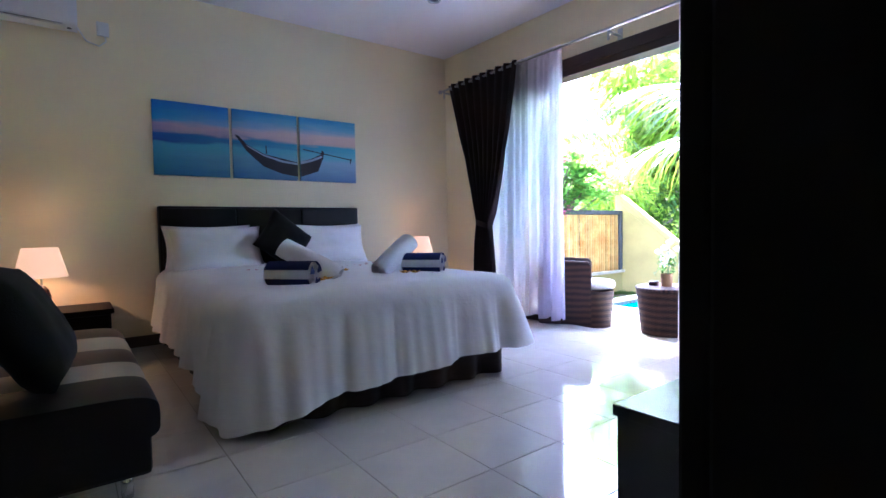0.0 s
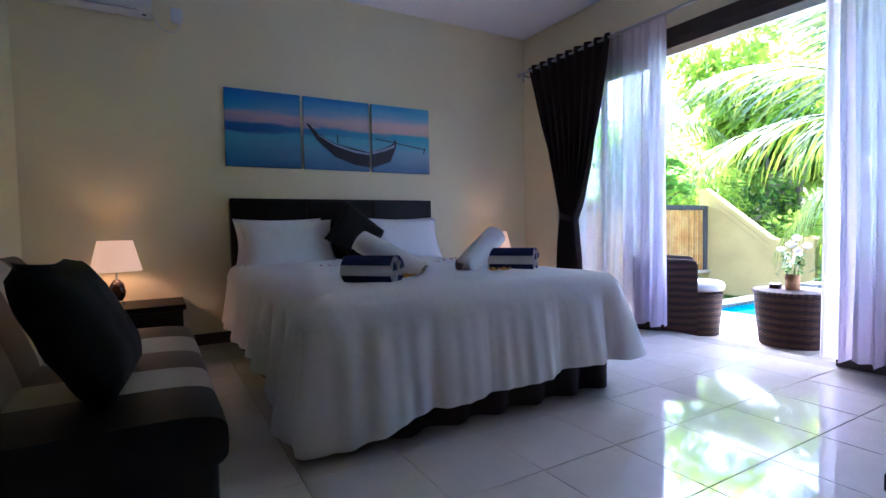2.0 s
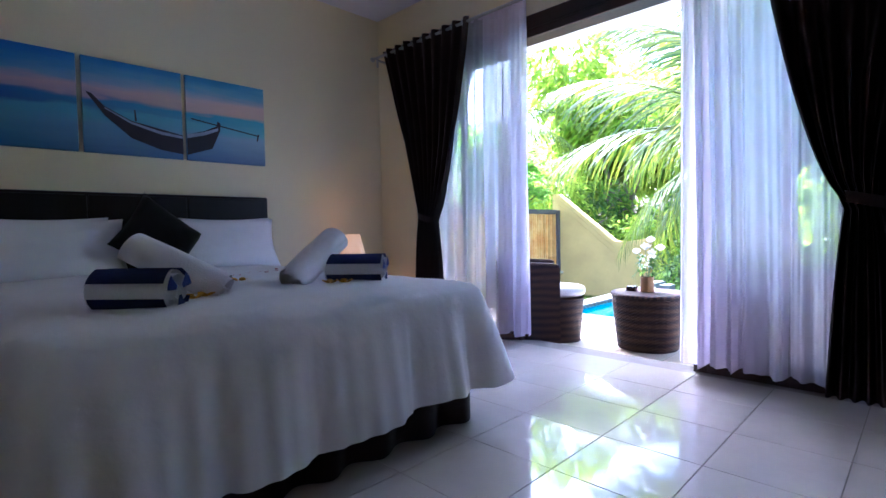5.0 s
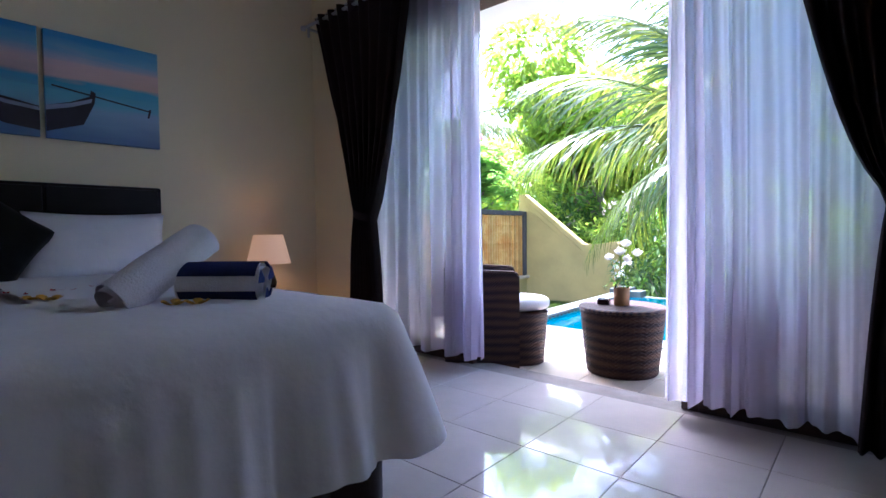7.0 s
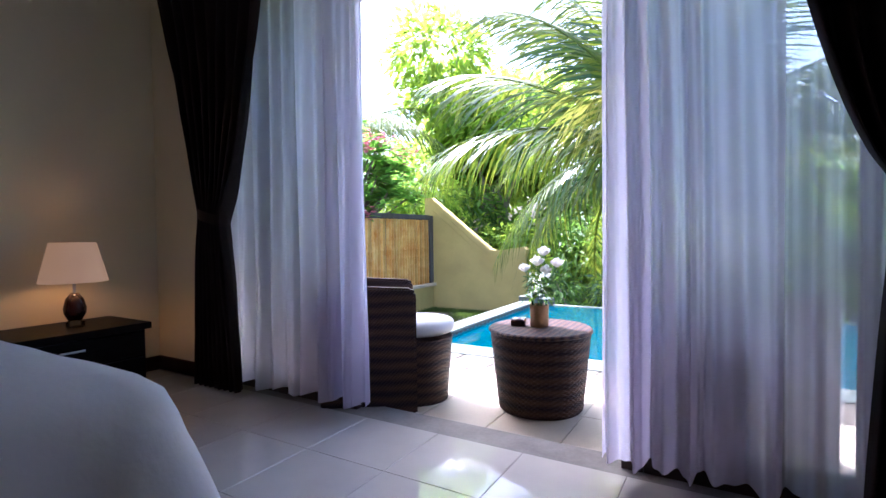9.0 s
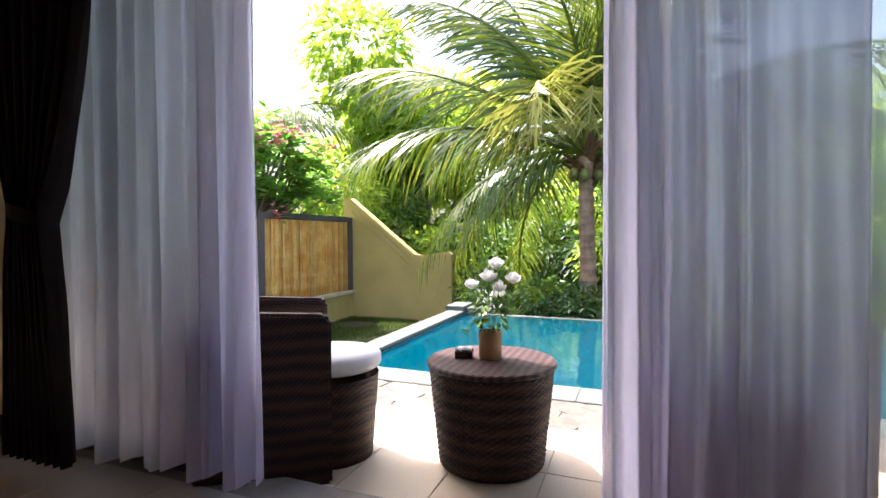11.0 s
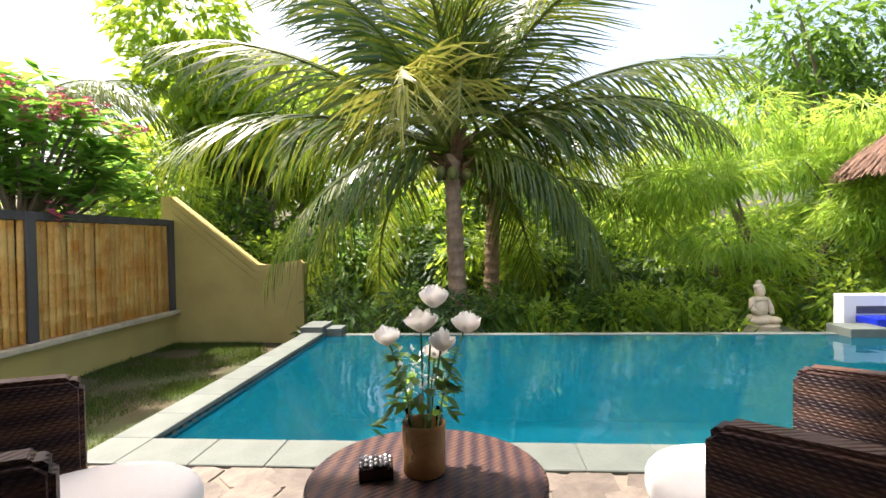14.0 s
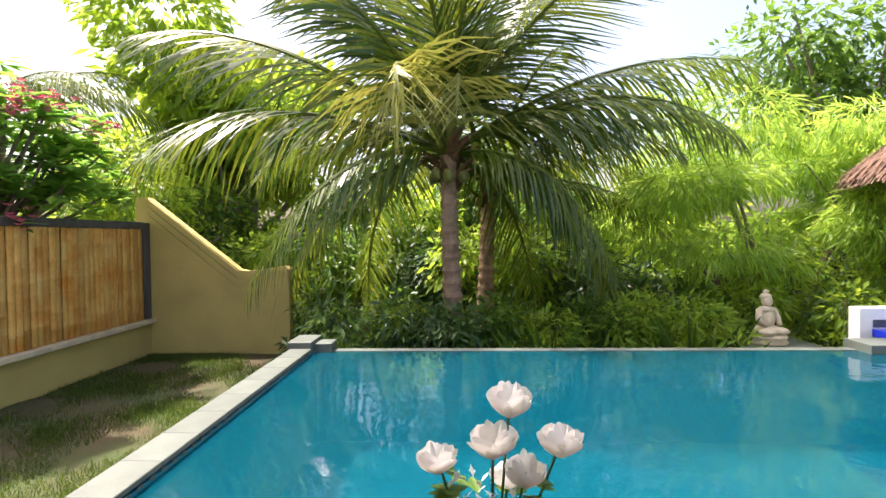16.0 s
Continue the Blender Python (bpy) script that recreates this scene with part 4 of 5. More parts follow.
# ---- terrace furniture ----
def armchair(at, rz, label):
    """A rattan tub armchair that faces -y before its turn; at is the middle of its front, between the arms."""
    c = thing("armchair", label, "armchair", at, rz, group="terrace chairs")

    def arm(s):
        bm = bmesh.new()
        prof = [(0.0, 0.0), (0.0, 0.69), (0.025, 0.715), (0.3, 0.73), (0.52, 0.75), (0.52, 0.0)]
        a = [bm.verts.new((s * 0.315, y, z)) for y, z in prof]
        b = [bm.verts.new((s * 0.245, y, z)) for y, z in prof]
        bm.faces.new(a), bm.faces.new(b)
        for k in range(len(prof)):
            j = (k + 1) % len(prof)
            bm.faces.new((a[k], a[j], b[j], b[k]))
        bmesh.ops.recalc_face_normals(bm, faces=bm.faces)
        bmesh.ops.bevel(bm, geom=bm.edges[:], offset=0.012, segments=2, affect="EDGES")
        part("arm", bm, M_RATTAN, c)
    arm(-1), arm(1)
    part("backrest", box(-0.315, 0.315, 0.47, 0.54, 0.0, 0.76, 0.02), M_RATTAN, c)

    def seat(u, v):
        a = u * 2 * math.pi
        x, y = math.cos(a), math.sin(a)
        r = 0.185 + 0.03 * v
        return (r * x, 0.0 + (r + 0.02) * y, 0.0 + 0.39 * v)
    part("seat_base", grid(40, 6, seat, closed=True), M_RATTAN, c, "", True)

    def cush(u, v):
        a, k = u * 2 * math.pi, v * math.pi
        r = 0.222 * math.sin(k) ** 0.35 if 0 < v < 1 else 0.0
        return (r * math.cos(a) * 0.94, 0.0 + r * math.sin(a) * 1.12, 0.455 - 0.055 * math.copysign(abs(math.cos(k)) ** 0.7, math.cos(k)))
    bm = grid(40, 16, cush, closed=True)
    bmesh.ops.remove_doubles(bm, verts=bm.verts, dist=0.001)
    part("cushion", bm, M_CUSH, c, "thick round white seat cushion", True)
    return c


armchair((4.905, 3.60, TZ0), 36, "brown woven rattan armchair with a white cushion")
armchair((5.05, 2.10, TZ0), 135, "brown woven rattan armchair with a white cushion")


def coffee_table(x, y):
    t = thing("side_table", "round brown rattan drum table", "table", (x, y, TZ0))
    def drum(u, v):
        a, row = u * 2 * math.pi, v * 36
        r = 0.235 + 0.045 * v + 0.004 * math.sin(36 * a + math.pi * math.floor(row)) * abs(math.sin(math.pi * row)) + 0.006 * (v > 0.02)
        return (r * math.cos(a), r * math.sin(a), 0.443 * v)
    part("drum", grid(216, 73 * 2 - 1, drum, closed=True), M_RATTAN, t, "", True)
    part("tabletop", lathe([(0, 0.443), (0.29, 0.443), (0.298, 0.45), (0.298, 0.463), (0.29, 0.47), (0, 0.47)], 56), M_RATTOP, t)


TX, TY, TZ = 5.12, 2.86, 0.41
coffee_table(TX, TY)


def bouquet(x, y):
    v = thing("flower_vase", "white roses in a glass inside a tan pot", "vase", (x, y, TZ))
    part("pot", lathe([(0, 0), (0.05, 0), (0.053, 0.004), (0.055, 0.127), (0.051, 0.127), (0.049, 0.01), (0, 0.01)], 32), M_CORK, v, "tan woven pot", True)
    part("glass", lathe([(0.045, 0.012), (0.048, 0.155)], 28), M_CLEARG, v, "clear drinking glass", True)
    r = random.Random(3)
    heads = [(-0.005, -0.03, 0.44, 0.044), (-0.03, 0.0, 0.385, 0.047), (-0.01, -0.112, 0.377, 0.044), (0.0, 0.09, 0.342, 0.041), (-0.03, -0.052, 0.335, 0.041), (0.03, -0.03, 0.30, 0.036)]
    for hx, hy, hz, s in heads:
        s *= 0.76
        part("stem", tube([(hx * 0.2, hy * 0.15, 0.02), (hx * 0.5, hy * 0.5, hz * 0.6), (hx, hy, hz)], 0.0025, 6), M_STEM, v)
        bm = bmesh.new()
        for ring, (cnt, rad) in enumerate(((3, 0.35), (4, 0.6), (5, 0.82), (6, 1.0))):
            for k in range(cnt):
                a = 6.2832 * (k + 0.37 * ring) / cnt + r.random() * 0.4
                tip, flare = r.uniform(0.85, 1.1), r.uniform(0.0, 0.25) * rad

                def f(u, w, a=a, rad=rad, tip=tip, flare=flare):
                    b = a + (u - 0.5) * 2.0 * (1 - 0.25 * w)
                    q = rad * s * (0.2 + 0.8 * math.sin(1.35 * min(1, w * 1.35)) + flare * w ** 3)
                    return (hx + q * math.cos(b), hy + q * math.sin(b), hz - s * 0.75 + s * (1.0 + 0.75 * (1 - rad)) * tip * w * (1.15 - 0.25 * abs(2 * u - 1) ** 2))
                grid(7, 7, f, bm)
        part("rose", bm, M_PETAL, v, "open white rose", True)

    def small():
        for _ in range(95):
            a, z = r.random() * 6.28, 0.15 + 0.17 * r.random()
            p = Vector((0.05 * math.cos(a) * r.random(), 0.06 * math.sin(a), z))
            d = Vector((math.cos(a), math.sin(a), r.gauss(0.1, 0.5))).normalized()
            yield from leaf_quads(r, p, d, Vector((0, 0, 1)), 0.05, 0.03)
        for k in range(5):
            p = Vector((-0.02, 0.06 + 0.008 * k, 0.19 - 0.025 * k))
            yield from leaf_quads(r, p, Vector((-0.2, 0.6, -0.7 + 0.35 * k)).normalized(), Vector((0, 0, 1)), 0.06, 0.034)
    tufts("foliage", M_LEAF, small(), v)

    def tiny():
        for _ in range(90):
            a, z = r.random() * 6.28, 0.2 + 0.12 * r.random()
            p = Vector((0.045 * math.cos(a), 0.06 * math.sin(a), z))
            d = Vector((r.gauss(0, 1), r.gauss(0, 1), r.gauss(0, 1))).normalized()
            yield from leaf_quads(r, p, d, Vector((0.3, 0, 1)).normalized(), 0.02, 0.014)
    tufts("small_blossoms", M_PETAL, tiny(), v)


M_STEM = mat("green stem", (0.06, 0.16, 0.03), 0.5, bump=0.0)
bouquet(TX + 0.012, TY + 0.008)
ash = thing("trinket_box", "small dark box topped with silver beads", "box", (TX - 0.02, TY + 0.125, TZ), 12)
part("body", box(-0.03, 0.03, -0.042, 0.042, 0, 0.032, 0.003), M_GLAZE, ash)
bm = bmesh.new()
for i in range(5):
    for j in range(7):
        bmesh.ops.create_icosphere(bm, subdivisions=1, radius=0.0068, matrix=Matrix.Translation((-0.024 + 0.012 * i, -0.036 + 0.012 * j, 0.036 + 0.004 * ((i + j) % 2))))
part("bead_top", bm, M_BEAD, ash, "rows of silver beads", True)


# ---- palms ----
def frond_mesh(length, droop, leaf, seed, lift, material, n=64):
    """A palm frond along +x: an arching stalk with two rows of hanging leaflets."""
    r = random.Random(seed)
    verts, faces = [], []

    def axis(t):
        return Vector((length * (t - 0.18 * droop * t ** 3), 0.10 * length * math.sin(t * 2.2) * (seed % 3 - 1) * 0.3, length * (lift * t - droop * t ** 2.2)))
    pts = [axis(k / 22) for k in range(23)]
    for k, p in enumerate(pts):
        w = 0.05 * (1 - k / 22) ** 0.8 + 0.006
        verts += [p + Vector((0, w, 0)), p + Vector((0, 0, w * 0.7)), p + Vector((0, -w, 0)), p - Vector((0, 0, w * 0.5))]
    for k in range(22):
        for j in range(4):
            a, b = 4 * k + j, 4 * k + (j + 1) % 4
            faces.append((a, b, b + 4, a + 4))
    for k in range(n):
        t = 0.13 + 0.87 * (k + r.random() * 0.6) / n
        p, d = axis(t), (axis(min(1, t + 0.02)) - axis(t - 0.02)).normalized()
        for s in (-1, 1):
            if r.random() < 0.06:
                continue
            L = leaf * (0.35 + 1.0 * math.sin(math.pi * min(1, t * 0.86 + 0.1))) * (0.8 + 0.35 * r.random())
            out = Vector((d.x * 0.75, s * (0.9 - 0.35 * t), d.z * 0.75 + 0.12)).normalized()
            side = d * 0.017 * (0.7 + 0.5 * (1 - t))
            hang = 0.45 + 0.5 * r.random()
            q = p
            ring = []
            for i in range(4):
                w = (1.0, 1.15, 0.8, 0.08)[i]
                ring.append((q - side * w, q + side * w))
                out = (out + Vector((r.gauss(0, 0.05), r.gauss(0, 0.05), -hang * 0.62))).normalized()
                q = q + out * L / 3
            b = len(verts)
            for a, c in ring:
                verts += [a, c]
            for i in range(3):
                faces.append((b + 2 * i, b + 2 * i + 1, b + 2 * i + 3, b + 2 * i + 2))
    me = bpy.data.meshes.new("frond")
    me.from_pydata([tuple(v) for v in verts], [], faces)
    me.materials.append(material)
    return me


FRONDS = [frond_mesh(3.5, 0.34, 0.85, 1, 0.42, M_FROND), frond_mesh(3.5, 0.5, 0.85, 2, 0.5, M_FROND), frond_mesh(3.5, 0.62, 0.9, 3, 0.42, M_FROND), frond_mesh(3.5, 0.4, 0.8, 4, 0.9, M_FROND), frond_mesh(3.3, 0.72, 0.8, 5, 0.22, M_FROND)]
YOUNG = frond_mesh(1.5, 1.75, 0.95, 6, 1.9, M_FRONDY, 30)


def palm(at, ground, lean, r0, fronds, label, seed, fruit=True, size=1.0):
    """A coconut palm; at is the heart of its crown."""
    r = random.Random(seed)
    at = Vector(at)
    t = thing("palm_tree", label, "palm", (at.x, at.y, ground))
    H = at.z - ground
    pts, rad = [], []
    for k in range(60):
        f = k / 59
        pts.append((lean[0] * (1 - f) ** 1.5, lean[1] * (1 - f) ** 1.5, H * f))
        rad.append(r0 * (1.12 - 0.3 * f) * (1.1 if k % 3 == 0 else 0.95))
    part("trunk", tube(pts, rad, 14), M_TRUNK, t, "ringed grey-brown trunk", False)
    for k in range(18):
        a, z = r.random() * 6.28, H - 0.55 + 0.6 * r.random()
        e = Vector((math.cos(a), math.sin(a), 0))
        part("frond_base", tube([Vector((0, 0, z)) + e * 0.1, Vector((0, 0, z + 0.18)) + e * 0.22, Vector((0, 0, z + 0.3 + 0.1 * r.random())) + e * 0.42], [0.07, 0.05, 0.02], 5), M_HUSK, t)
    if fruit:
        for k in range(7):
            a = r.random() * 6.28
            c = lathe([(0, -0.11), (0.07, -0.08), (0.095, 0), (0.06, 0.08), (0, 0.11)], 12)
            o = part("coconut", c, M_NUT, t, "green-brown coconut", True)
            o.location = (0.26 * math.cos(a), 0.26 * math.sin(a), H - 0.25 - 0.15 * r.random())
    for az, el, k, sc in fronds:
        o = part("frond", FRONDS[k] if k < 9 else YOUNG, None, t)
        o.matrix_basis = pose(0, 0, H + 0.05 * r.random(), r.gauss(0, 10), -el, az) @ Matrix.Scale(sc * size, 4)
    return t


M_NUT = mat("coconut husk", (0.2, 0.2, 0.04), 0.5, var=0.2)
rp = random.Random(21)
main = [(86, 12, 0, 1.2), (92, -8, 1, 1.12), (78, -22, 4, 1.0), (108, 34, 1, 1.0), (66, 4, 2, 0.95), (98, 24, 3, 0.95), (74, 40, 1, 1.0),
        (-86, 6, 0, 1.12), (-96, -4, 1, 0.98), (-74, -18, 4, 0.92), (-110, 38, 1, 0.95), (-62, 4, 2, 0.92), (-100, -24, 4, 0.8), (-82, 30, 3, 0.95), (-70, 46, 1, 0.95),
        (20, 46, 3, 0.9), (-25, 40, 1, 0.95), (0, 4, 2, 0.9), (40, -20, 4, 0.9), (-42, -24, 4, 0.85), (50, 52, 1, 1.0), (-48, 58, 1, 0.95), (5, 66, 0, 0.9),
        (150, 56, 1, 0.8), (214, 60, 1, 0.75), (124, -12, 4, 0.8), (238, -14, 4, 0.7), (178, 66, 1, 0.8),
        (164, 2, 9, 1.0), (140, -4, 9, 0.85), (188, 4, 9, 0.8)]
main = [(az, el + (6 if k < 9 else 0), k, sc) for az, el, k, sc in main]
palm((12.3, 3.11, 2.42), -1.75, (0.2, -0.12), 0.155, main, "tall coconut palm with arching green fronds", 1, True, 1.4)
sec = [(k * 24 + rp.gauss(0, 6), rp.choice((20, 5, -8, 35, -18)), rp.randrange(5), 0.85 + 0.2 * rp.random()) for k in range(16)]
palm((14.6, 2.35, 2.2), -1.75, (0.1, 0.15), 0.17, sec, "smaller coconut palm behind the first", 2, True, 1.15)
sec = [(k * 25 + rp.gauss(0, 6), rp.choice((10, 0, -8, 15, -18)), rp.choice((0, 1, 2, 4)), 0.9 + 0.2 * rp.random()) for k in range(14)]
palm((15.0, 13.2, 4.3), -1.75, (0.3, 0.2), 0.18, sec, "coconut palm beyond the bamboo fence", 3, False)


# ---- shrubs and trees ----
def bush(at, blobs, count, length, width, m, label, seed, trunk=None, name="bush", category="shrub", twigs=6, droop=0.3):
    b = thing(name, label, category, at)
    r = random.Random(seed)
    bm = bmesh.new()
    for k in range(twigs):
        c, rad = blobs[k % len(blobs)]
        end = Vector(c) + Vector((r.gauss(0, 0.3) * rad[0], r.gauss(0, 0.3) * rad[1], rad[2] * 0.4))
        mid = Vector((end.x * 0.35 + r.gauss(0, 0.08), end.y * 0.35 + r.gauss(0, 0.08), end.z * 0.55))
        w = trunk or 0.03
        tube([(r.gauss(0, w), r.gauss(0, w), 0), mid, end], [w, w * 0.6, w * 0.15], 6, bm)
    part("trunk", bm, M_BARK, b)
    ob = tufts("crown" if name != "bush" else "foliage", m, crown(r, blobs, count, length, width, droop), b)
    return b


def blobs(r, n, sx, sy, z0, z1, lo, hi):
    return [((r.uniform(-sx, sx), r.uniform(-sy, sy), r.uniform(z0, z1)), [r.uniform(lo, hi) * k for k in (1, 1, 0.8)]) for _ in range(n)]


def flat_blobs(r, n, sx, sy, z0, z1):
    """Layered sprays, wide and shallow."""
    return [((r.uniform(-sx, sx), r.uniform(-sy, sy), r.uniform(z0, z1)), [q * k for k in (1.0, 1.25, 0.42)]) for q in [r.uniform(0.45, 0.95) for _ in range(n)]]


rb = random.Random(5)
Z = -1.75
# low planting beyond the pool
for k in range(15):
    y = 5.25 - k * 0.72 + rb.gauss(0, 0.1)
    x = 11.45 + rb.random() * 0.9
    # later shrubs get mostly the light copy, sunlight put into leaf colour
    m, lab = ((M_LEAFD, "dark green broad-leaved shrub"), (M_LEAF, "leafy green shrub beyond the pool"), (M_LEAFL, "light green shrub beyond the pool, sunlit look in its colour"))[k % 3 if k < 6 else 2 - (k % 3 == 0)]
    if abs(y + 1.55) < 0.8:
        x += 0.9
    bush((x, y, Z), blobs(rb, 7, 0.45, 0.5, 0.9, 1.75, 0.3, 0.5), 1500, 0.16, 0.05, m, lab, 100 + k)
for k in range(11):
    y = 7.0 - k * 1.5 + rb.gauss(0, 0.2)
    # thickets cycle through sunlit, mid and shaded leaf colours
    m, lab = ((M_LEAFL, "green thicket, sunlight put into its lighter leaf colour"), (M_LEAF, "dense green thicket behind the palms"), (M_LEAFD, "green thicket behind the palms, shade put into its darker leaf colour"))[k % 3]
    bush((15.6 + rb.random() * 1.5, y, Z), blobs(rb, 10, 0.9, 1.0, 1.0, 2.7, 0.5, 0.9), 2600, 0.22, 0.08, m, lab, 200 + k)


for k in range(8):
    y = 10.5 - k * 1.9 + rb.gauss(0, 0.2)
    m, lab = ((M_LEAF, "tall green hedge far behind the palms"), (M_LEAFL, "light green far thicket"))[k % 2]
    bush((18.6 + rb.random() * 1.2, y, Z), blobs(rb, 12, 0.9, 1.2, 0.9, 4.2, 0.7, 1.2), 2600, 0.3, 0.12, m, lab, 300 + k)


def spiky(at, n, h, label, seed, m):
    s = thing("bush", label, "shrub", at)
    r = random.Random(seed)

    def f():
        for _ in range(n):
            a, e = r.random() * 6.28, r.uniform(0.7, 1.45)
            d = Vector((math.cos(a) * math.cos(e), math.sin(a) * math.cos(e), math.sin(e)))
            L, side = h * r.uniform(0.6, 1.0), Vector((-math.sin(a), math.cos(a), 0)) * 0.03
            m1 = d * L * 0.6
            t = d * L + Vector((math.cos(a), math.sin(a), -0.6)) * L * 0.12
            yield [Vector((0, 0, 0)) - side * 0.6, Vector((0, 0, 0)) + side * 0.6, m1 + side, t, m1 - side]
    tufts("foliage", m, f(), s)


for k, (x, y) in enumerate(((11.9, 0.9), (12.3, 0.1), (11.6, -0.4), (12.9, -0.8), (11.5, 1.7))):
    spiky((x, y, Z), 90, 2.0, "tuft of long strap-shaped green leaves", 40 + k, (M_LEAF, M_LEAFL)[k % 2])

# feathery tree, leafy trees around and behind
bush((14.2, -3.2, Z), flat_blobs(rb, 26, 1.6, 2.4, 2.2, 5.3), 15000, 0.26, 0.034, M_NEEDLE, "feathery casuarina tree with thin green needles", 61, 0.09, "tree", "tree", 9, 0.6)
bush((13.2, -5.6, Z), flat_blobs(rb, 18, 1.3, 1.9, 2.0, 5.0), 11000, 0.26, 0.034, M_NEEDLE, "feathery casuarina tree with thin green needles", 62, 0.08, "tree", "tree", 8, 0.6)
bush((13.6, -4.4, Z), blobs(rb, 14, 1.2, 2.2, 0.8, 2.6, 0.6, 1.0), 5000, 0.17, 0.05, M_LEAFL, "bright green leafy bush beside the statue", 63, 0.04)
bush((12.5, -5.2, Z), blobs(rb, 10, 0.8, 1.5, 0.6, 2.2, 0.5, 0.8), 3500, 0.15, 0.035, M_LEAF, "bamboo-like green bush beside the pool", 64, 0.03)
bush((19, -8.5, Z), blobs(rb, 14, 2.5, 2.5, 5.5, 8.5, 1.0, 1.8), 7000, 0.3, 0.12, M_LEAF, "tall leafy tree behind the feathery trees", 65, 0.16, "tree", "tree", 8)
bush((21, 10.5, Z), blobs(rb, 16, 3.0, 3.2, 4.5, 9.5, 1.2, 2.2), 24000, 0.36, 0.15, M_LEAFL, "large sunlit broad-leaved tree behind the palms", 66, 0.2, "tree", "tree", 9)
bush((22, 3.0, Z), blobs(rb, 16, 2.5, 3.5, 2.0, 6.0, 1.2, 2.0), 8000, 0.32, 0.13, M_LEAF, "broad-leaved tree far behind the palms", 67, 0.18, "tree", "tree", 8)
bush((24, -4.0, Z), blobs(rb, 14, 2.5, 4.0, 1.0, 3.8, 1.2, 1.9), 7000, 0.32, 0.13, M_LEAFL, "sunlit far trees beyond the garden", 68, 0.15, "tree", "tree", 8)
bush((16.5, 12.5, Z), blobs(rb, 14, 2.0, 2.5, 1.5, 5.2, 0.9, 1.6), 8000, 0.26, 0.1, M_LEAFL, "leafy tree beyond the bamboo fence", 69, 0.12, "tree", "tree", 8)
bush((13.9, 9.0, Z), blobs(rb, 9, 0.9, 0.7, 1.0, 2.5, 0.5, 0.8), 3500, 0.18, 0.06, M_LEAF, "green shrub behind the garden wall", 70, 0.04)


def frangipani(at):
    f = thing("tree", "frangipani tree with long leaves and pink blossom", "tree", at)
    r = random.Random(12)
    bm = bmesh.new()
    tips = []
    tube([(0, 0, 0), (0.03, -0.02, 0.8), (0.0, 0.0, 1.6)], [0.1, 0.085, 0.07], 8, bm)
    for k in range(150):
        e = Vector((r.gauss(0, 1), r.gauss(0, 1), r.gauss(0, 1))).normalized() * r.uniform(0.35, 1.0)
        q = Vector((e.x * 1.9 + 0.0, e.y * 0.65 - 0.45, 3.2 + e.z * 1.15))
        if k % 3 == 0:
            fork = Vector((q.x * 0.3, q.y * 0.3, 1.6 + (q.z - 1.6) * 0.4))
            tube([(0, 0, 1.5), fork, (fork + q) / 2 + Vector((r.gauss(0, 0.06), r.gauss(0, 0.04), -0.04)), q], [0.05, 0.034, 0.026, 0.016], 6, bm)
        tips.append((q, Vector((e.x, e.y, 0.6)).normalized()))
    part("trunk", bm, M_BARK, f, "smooth grey forked limbs", True)

    def leaves():
        for q, d in tips:
            for k in range(14):
                a = k * 2.4 + r.random()
                w = (Vector((math.cos(a), math.sin(a), r.uniform(-0.35, 0.5))) + d * 0.3).normalized()
                yield from leaf_quads(r, q + d * r.uniform(-0.08, 0.05), w, Vector((0, 0, 1)), r.uniform(0.26, 0.44), 0.12)
    tufts("crown", M_FRANGI, leaves(), f)
    return f, tips


ft, tips = frangipani((10.3, 9.0, -0.95))
for k, (x, y, z) in enumerate(((9.4, 8.0, 2.46), (10.02, 8.0, 2.82), (10.6, 8.0, 2.66), (10.64, 8.0, 3.25), (9.66, 8.0, 1.43), (9.1, 8.0, 2.8))):
    r = random.Random(k)
    bm = bmesh.new()
    for j in range(22):
        c = Vector((r.gauss(0, 0.08), r.gauss(0, 0.08), r.gauss(0, 0.055)))
        for i in range(5):
            a = i * 1.2566 + j
            u, v = Vector((math.cos(a), math.sin(a), 0.5)) * 0.045, Vector((math.cos(a + 0.9), math.sin(a + 0.9), 0.45)) * 0.038
            bm.faces.new([bm.verts.new(c), bm.verts.new(c + u), bm.verts.new(c + v)])
    o = part("blossom", bm, M_PINK, ft, "cluster of pink blossom")
    q = min(tips, key=lambda e: (e[0] - Vector((x - 10.3, y - 9.0, z + 0.95))).length)[0]
    o.matrix_basis = pose(q.x, q.y - 0.2, q.z + 0.06) @ Matrix.Scale(1.35, 4)

# ---- statue, plinth, planter, thatch ----
structure("pool_plinth", box(11.3, 12.4, -2.3, -1.05, -1.75, -0.52, 0.01), M_COPING, "low stone plinth beyond the pool", "plinth")


